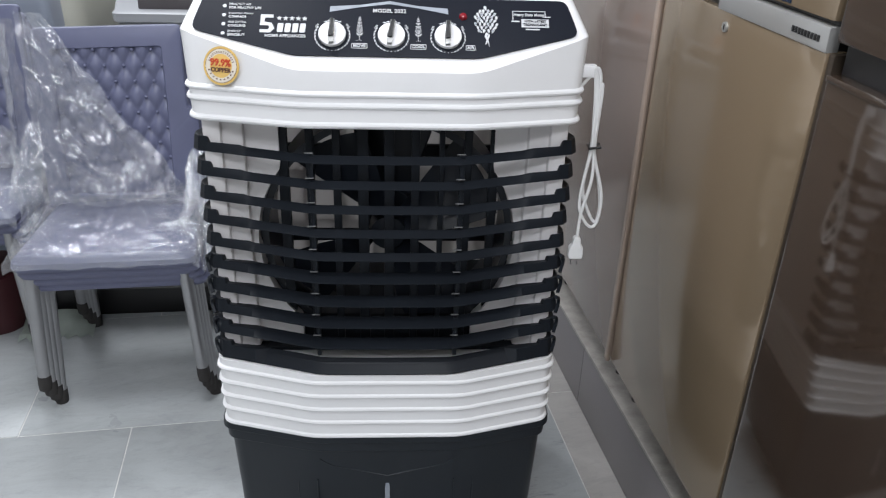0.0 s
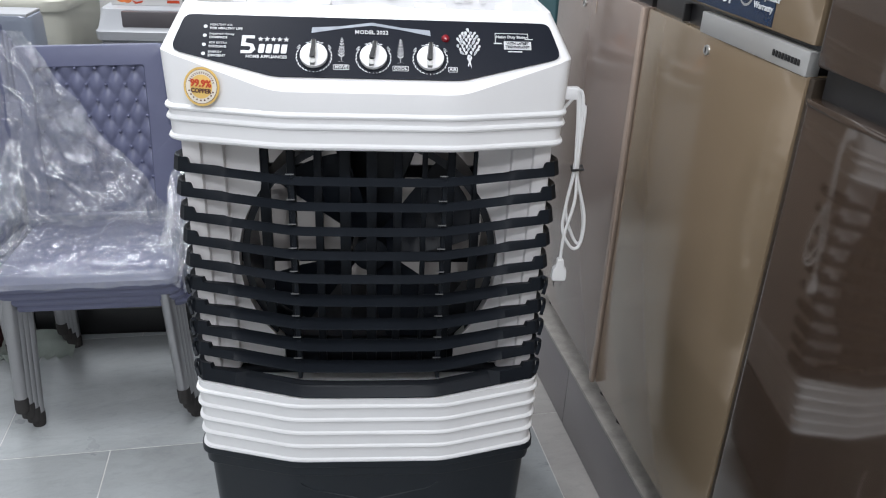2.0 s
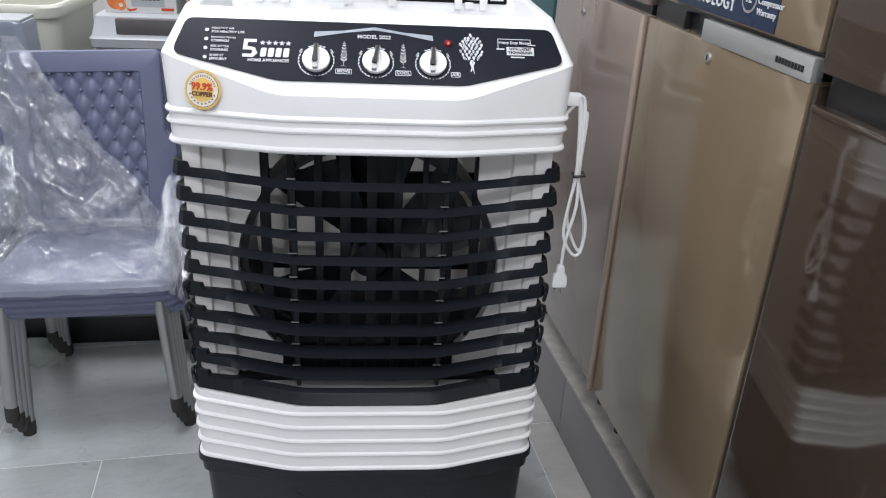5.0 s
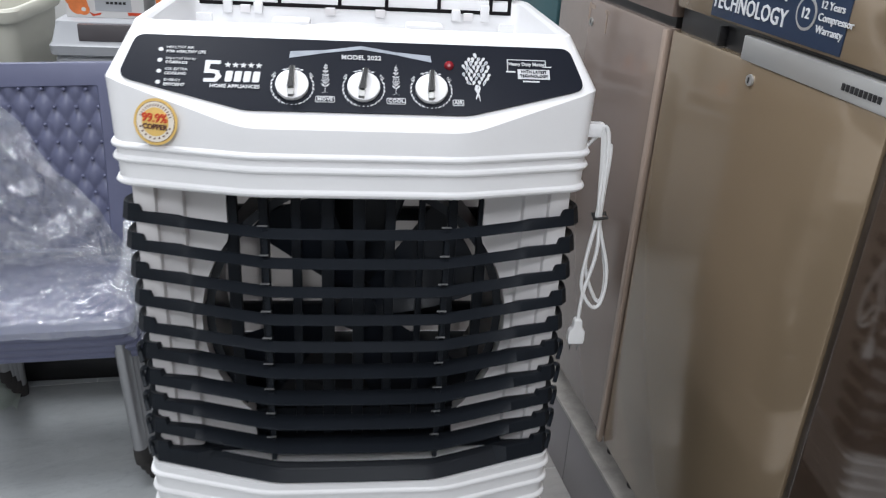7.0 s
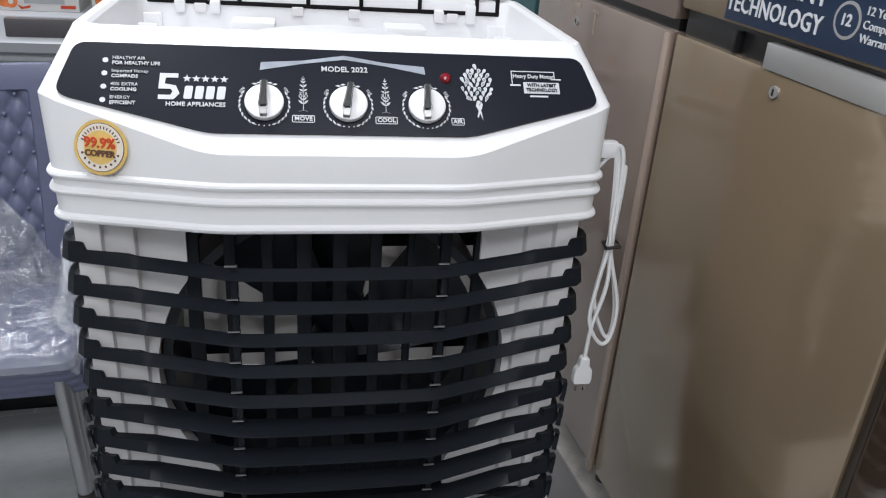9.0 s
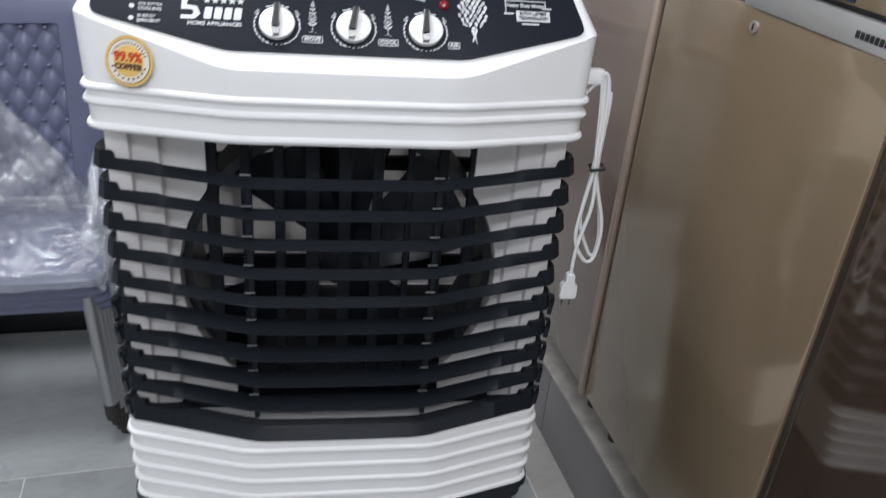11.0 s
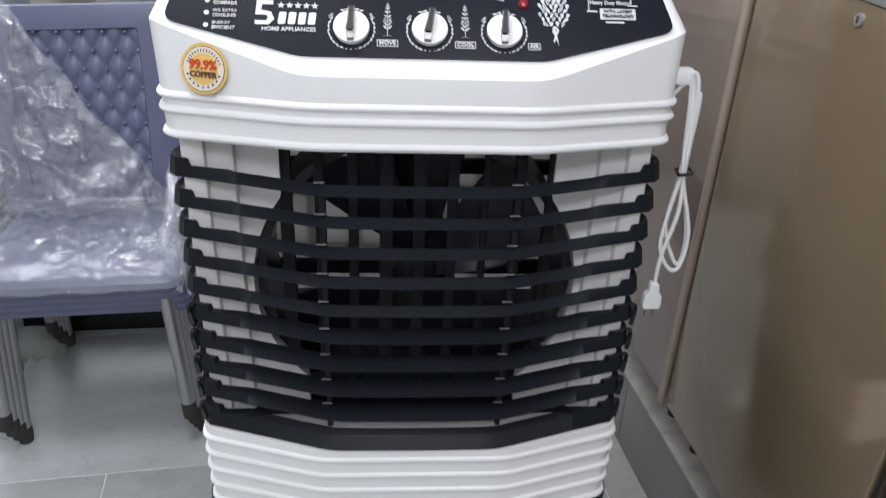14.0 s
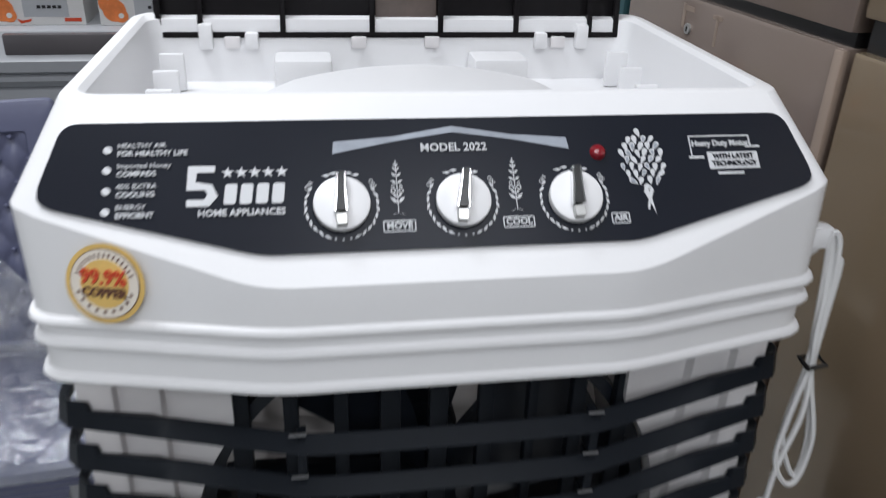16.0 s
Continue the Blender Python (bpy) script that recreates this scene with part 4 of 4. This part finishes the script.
# clear film thrown over the chairs
def film(name, fun, nu, nv, parent, amp=0.012, seed=0.0):
    rows = []
    for j in range(nv + 1):
        row = []
        for i in range(nu + 1):
            p = Vector(fun(i / nu, j / nv))
            q = p * 16 + Vector((seed, seed * 0.7, -seed))
            d = Vector((noise.noise(q), noise.noise(q + Vector((7.1, 3.3, 1.7))), noise.noise(q + Vector((2.2, 9.4, 5.8)))))
            crease = 0.0
            for f, w in ((13, 1.0), (30, 0.45)):
                m = noise.noise(Vector((p.x * f + 0.8 * p.z * f, p.y * f * 0.6 + seed, p.z * f * 0.55 - 0.5 * p.x * f)))
                crease += w * (1 - min(1.0, abs(m) * 3.2)) ** 2
            row.append(p + d * amp * 0.8 + Vector((0, -0.6, 0.6)) * crease * amp * 0.48)
        rows.append(row)
    return part(name, loft(rows, closed=False), FILM, parent, sharp=60)


def wrap(x, y, z, rz, label, seed):
    w = thing("plastic_wrap", label, "plastic wrap", x, y, z, rz, "clear wraps on chairs")

    def seat_film(u, v):
        yy = 0.335 - 0.358 * min(1.0, v / 0.92)
        drop = max(0.0, v - 0.92) * 0.45
        dx, dy = 0.235 - (-0.212 + 0.424 * u), yy - 0.13
        pleat = math.sin(15 * math.atan2(dy, dx) + 3 * noise.noise(Vector((9 * u, 9 * v, seed))))
        fold = 0.0075 * abs(pleat) * max(0.0, 1 - math.hypot(dx, dy) / 0.36)
        return (-0.212 + 0.424 * u + 0.01 * math.sin(9 * v), yy, 0.322 + fold - drop - 0.03 * max(0, abs(u - 0.5) - 0.46) * 10)

    def back_film(u, v):
        zz = 0.315 + (0.775 - 0.315) * v
        right = 0.205 - (0.205 + 0.15) * v ** 0.8
        xx = -0.212 + (right + 0.212) * u
        sag = 0.035 * (1 - v) * math.sin(math.pi * min(1, 0.2 + 0.8 * u)) + 0.012
        return (xx, 0.318 + (zz - 0.285) * 0.16 + 0.10 * xx * xx - 0.008 - sag, zz)

    def side_film(u, v):
        return (-0.208 - 0.03 * math.sin(math.pi * u), 0.34 - 0.20 * u * (1 - v * 0.8), 0.30 + 0.47 * v)

    def bunch(u, v):
        a = 2 * math.pi * u
        r = 0.010 + 0.026 * math.sin(math.pi * (0.08 + 0.88 * v)) + 0.008 * math.sin(5 * a + 9 * v)
        return (0.200 + r * math.cos(a), 0.25 - 0.20 * (1 - v) + r * math.sin(a), 0.235 + 0.22 * v)

    film("seat_film", seat_film, 96, 84, w, 0.008, seed)
    film("back_film", back_film, 90, 110, w, 0.017, seed + 3)
    film("side_film", side_film, 30, 70, w, 0.016, seed + 5)
    film("bunched_film", bunch, 60, 60, w, 0.016, seed + 8)
    return w


wrap(-0.655, 0.525, 0.127, SC, "crumpled clear plastic film draped over the top chair", 1.3)
wrap(-1.15, 0.74, 0.127, 3, "crumpled clear plastic film over the second stack", 6.1)

# ---- behind the chairs ----
wm = thing("washing_machine", "light grey twin-tub washing machine with a dark grey lid band", "washing machine", -0.58, 1.80, 0, TURN * 0.3)
part("cabinet", box((-0.375, 0.02, 0.0), (0.37, 0.44, 0.665), 0.012), GREYP, wm)
part("shoulder", loft([[(x, y, z) for x, y in rounded([(-h, 0.45), (-h, -b), (h, -b), (h, 0.45)], 0.03, 4)] for h, b, z in ((0.378, -0.012, 0.655), (0.388, 0.0, 0.672), (0.388, 0.0, 0.684), (0.384, -0.006, 0.69), (0.398, 0.012, 0.70), (0.40, 0.014, 0.728), (0.392, 0.004, 0.738), (0.380, -0.02, 0.80), (0.37, -0.035, 0.806))], cap0=True, cap1=True), GREYP, wm, "light grey stepped top rim")
part("lid_band", box((-0.305, -0.004, 0.742), (0.33, 0.03, 0.797), 0.006, pose(0, 0.0, 0, 0, 0, 0)), BANDP, wm, "dark grey glossy band")
for cx, sd in ((-0.812, 0), (-0.53, 1)):
    cb = thing("carton", "white printed carton with orange fruit pictures on the washer", "box", cx, 1.86, 0.806, 2, "cartons on the washer")
    part("box", box((-0.122, 0, 0), (0.122, 0.22, 0.30), 0.003), CARD, cb)
    CM = frame_of((0, -0.0006, 0), (1, 0, 0), (0, 0, 1))
    part("fruit_print", poly(circle(-0.082, 0.040, 0.030, 24), 0.0008, CM), ORANGE, cb)
    part("fruit_print", poly(circle(-0.066, 0.026, 0.018, 20), 0.0014, CM), ORANGE, cb)
    part("fruit_print", poly(circle(-0.066, 0.026, 0.007, 14), 0.0019, CM), CARD, cb)
    part("fruit_print", poly(circle(-0.108, 0.060, 0.020, 20, 0.6), 0.0016, CM), ORANGE, cb)
    part("pepper_print", poly([(-0.05, 0.018), (-0.035, 0.012), (-0.012, 0.017), (-0.016, 0.010), (-0.04, 0.005)], 0.0010, CM), DKRED, cb)
    part("picture_print", box((-0.03, -0.0012, 0.022), (0.082, 0, 0.16), 0, None), GREYP, cb)
    for i in range(5):
        part("text_bar", box((0.005 + 0.013 * i, -0.0022, 0.044), (0.014 + 0.013 * i, -0.0012, 0.052), 0), DARKGAP, cb)
    part("logo_bar", box((0.070, -0.0022, 0.010), (0.112, -0.0006, 0.019), 0), DKRED, cb)

tub = thing("storage_bin", "tall cream plastic bin with a rolled rim", "bin", -1.30, 1.985, 0)
part("bin_body", loft([[(x, y, z) for x, y in rounded([(-h, h), (-h, -h), (h, -h), (h, h)], 0.07, 5)] for h, z in ((0.17, 0.0), (0.185, 0.02), (0.228, 0.797), (0.22, 0.797), (0.18, 0.03))], cap0=True, cap1=True), CREAM, tub)
part("bin_rim", loft([[(x, y, z) for x, y in rounded([(-h, h), (-h, -h), (h, -h), (h, h)], 0.07, 5)] for h, z in ((0.228, 0.794), (0.240, 0.794), (0.243, 0.804), (0.243, 0.828), (0.238, 0.836), (0.224, 0.836), (0.220, 0.830), (0.220, 0.794))]), CREAM, tub)

dr = thing("drawer_unit", "slate-grey plastic drawer unit with arched recesses", "drawer unit", -1.195, 1.31, 0, 2)
part("carcass", loft([[(x, y, z) for x, y in rounded([(-h, 0.13), (-h, 0.0), (h, 0.0), (h, 0.13)], 0.03, 4)] for h, z in ((0.212, 0.0), (0.205, 0.45), (0.197, 0.838), (0.192, 0.852), (0.182, 0.856))], cap0=True, cap1=True), SLATE, dr)
part("top_tray", box((-0.188, 0.008, 0.852), (0.188, 0.122, 0.862), 0.004), GREYP, dr)
for sx in (-1, 1):
    pts = rounded([(sx * 0.035, 0.68), (sx * 0.145, 0.68), (sx * 0.140, 0.812), (sx * 0.035, 0.812)][::sx], 0.02, 4)
    part("recess_rim", loft([[(cx + (x - cx) * f, -0.002 - d, cz + (z - cz) * f) for x, z in pts for cx, cz in ((sx * 0.09, 0.746),)] for f, d in ((1.0, -0.003), (1.0, 0.002), (0.95, 0.002), (0.93, -0.003))]), SLATE, dr)

# dark box, set close and wide to deepen the shade under the chairs
cr = thing("crate", "low dark plastic crate behind the chairs, also stands in for shade there", "crate", -0.66, 0.985, 0, 4)
for z0 in (0.0, 0.10, 0.20):
    part("crate_wall", box((-0.33, 0.0, z0), (0.33, 0.012, z0 + 0.085), 0.003), DARKGAP, cr)
part("crate_base", box((-0.33, 0.0, 0.0), (0.33, 0.32, 0.012), 0.003), DARKGAP, cr)
for sx in (-0.33, 0.318):
    part("crate_post", box((sx, 0.0, 0.0), (sx + 0.012, 0.32, 0.285), 0.003), DARKGAP, cr)
sack = thing("sack", "pale green folded plastic sack on the floor", "sack", -0.95, 0.84, 0, 8)
rows = []
for j in range(9):
    row = []
    for i in range(13):
        x, y = -0.10 + 0.20 * i / 12, 0.10 * j / 8
        edge = 0.012 * (1 if i % 2 else -1) if j == 0 else 0
        row.append((x, y + edge, 0.004 + 0.035 * (j / 8) ** 0.7 * math.sin(math.pi * min(0.97, 0.03 + i / 12)) ** 0.4 + 0.010 * noise.noise(Vector((x * 30, y * 30, 1)))))
    rows.append(row)
bm = loft(rows, closed=False)
bmesh.ops.solidify(bm, geom=bm.faces[:], thickness=0.004)
part("sack_sheet", bm, SACK, sack)
pail = thing("pail", "dark maroon plastic pail on the floor", "pail", -1.14, 0.93, 0, 0)
part("pail_body", loft([[(r * math.cos(2 * math.pi * i / 28), r * math.sin(2 * math.pi * i / 28), z) for i in range(28)] for r, z in ((0.075, 0.0), (0.08, 0.01), (0.098, 0.17), (0.104, 0.172), (0.104, 0.184), (0.097, 0.186), (0.092, 0.17), (0.075, 0.015))], cap0=True, cap1=True), MAROON, pail)

# ---- floor tiles and platform facing, piece by piece ----
T, G = 0.52, 0.0013
tile_mesh = {}


def tile(x0, x1, y0, y1, material, parent, name="tile"):
    key = (round(x1 - x0, 4), round(y1 - y0, 4), material.name)
    if key not in tile_mesh:
        o = part(name, box((-(x1 - x0) / 2 + G, -(y1 - y0) / 2 + G, -0.006), ((x1 - x0) / 2 - G, (y1 - y0) / 2 - G, 0.0), 0.0012), material, parent)
        tile_mesh[key] = o.data
    else:
        o = new(name, tile_mesh[key])
        o.parent = parent
    o.location = ((x0 + x1) / 2 * K, (y0 + y1) / 2 * K, 0)
    return o


for r in range(-6, 5):
    y0 = -0.28 + T * r
    if y0 > 2.1:
        continue
    y1 = min(y0 + T, 2.19)
    tile(-0.077, 0.007, y0, y1, BORDERTILE, floor)
    x1 = -0.077
    first = True
    while x1 > -2.85:
        w = T / 2 if (r % 2 and first) else T
        x0 = max(x1 - w, -2.89)
        tile(x0, x1, y0, y1, STAINTILE if (r in (0, -1) and first) else TILE, floor)
        x1, first = x0, False
for i in range(11):
    y0 = -3.45 + T * i
    o = part("facing_tile", box((-0.004, -T / 2 + G, 0.002), (0.004, T / 2 - G, 0.172), 0.0012), PLINTH, platform) if i == 0 else new("facing_tile", fm)
    fm = o.data
    o.parent = platform
    o.location = (0.007 * K, (y0 + T / 2) * K, 0)
part("ledge", box((0.0005, -3.58, 0.1735), (0.075, 2.18, 0.1815), 0.002), LEDGE, platform, "worn pale edge strip along the platform")
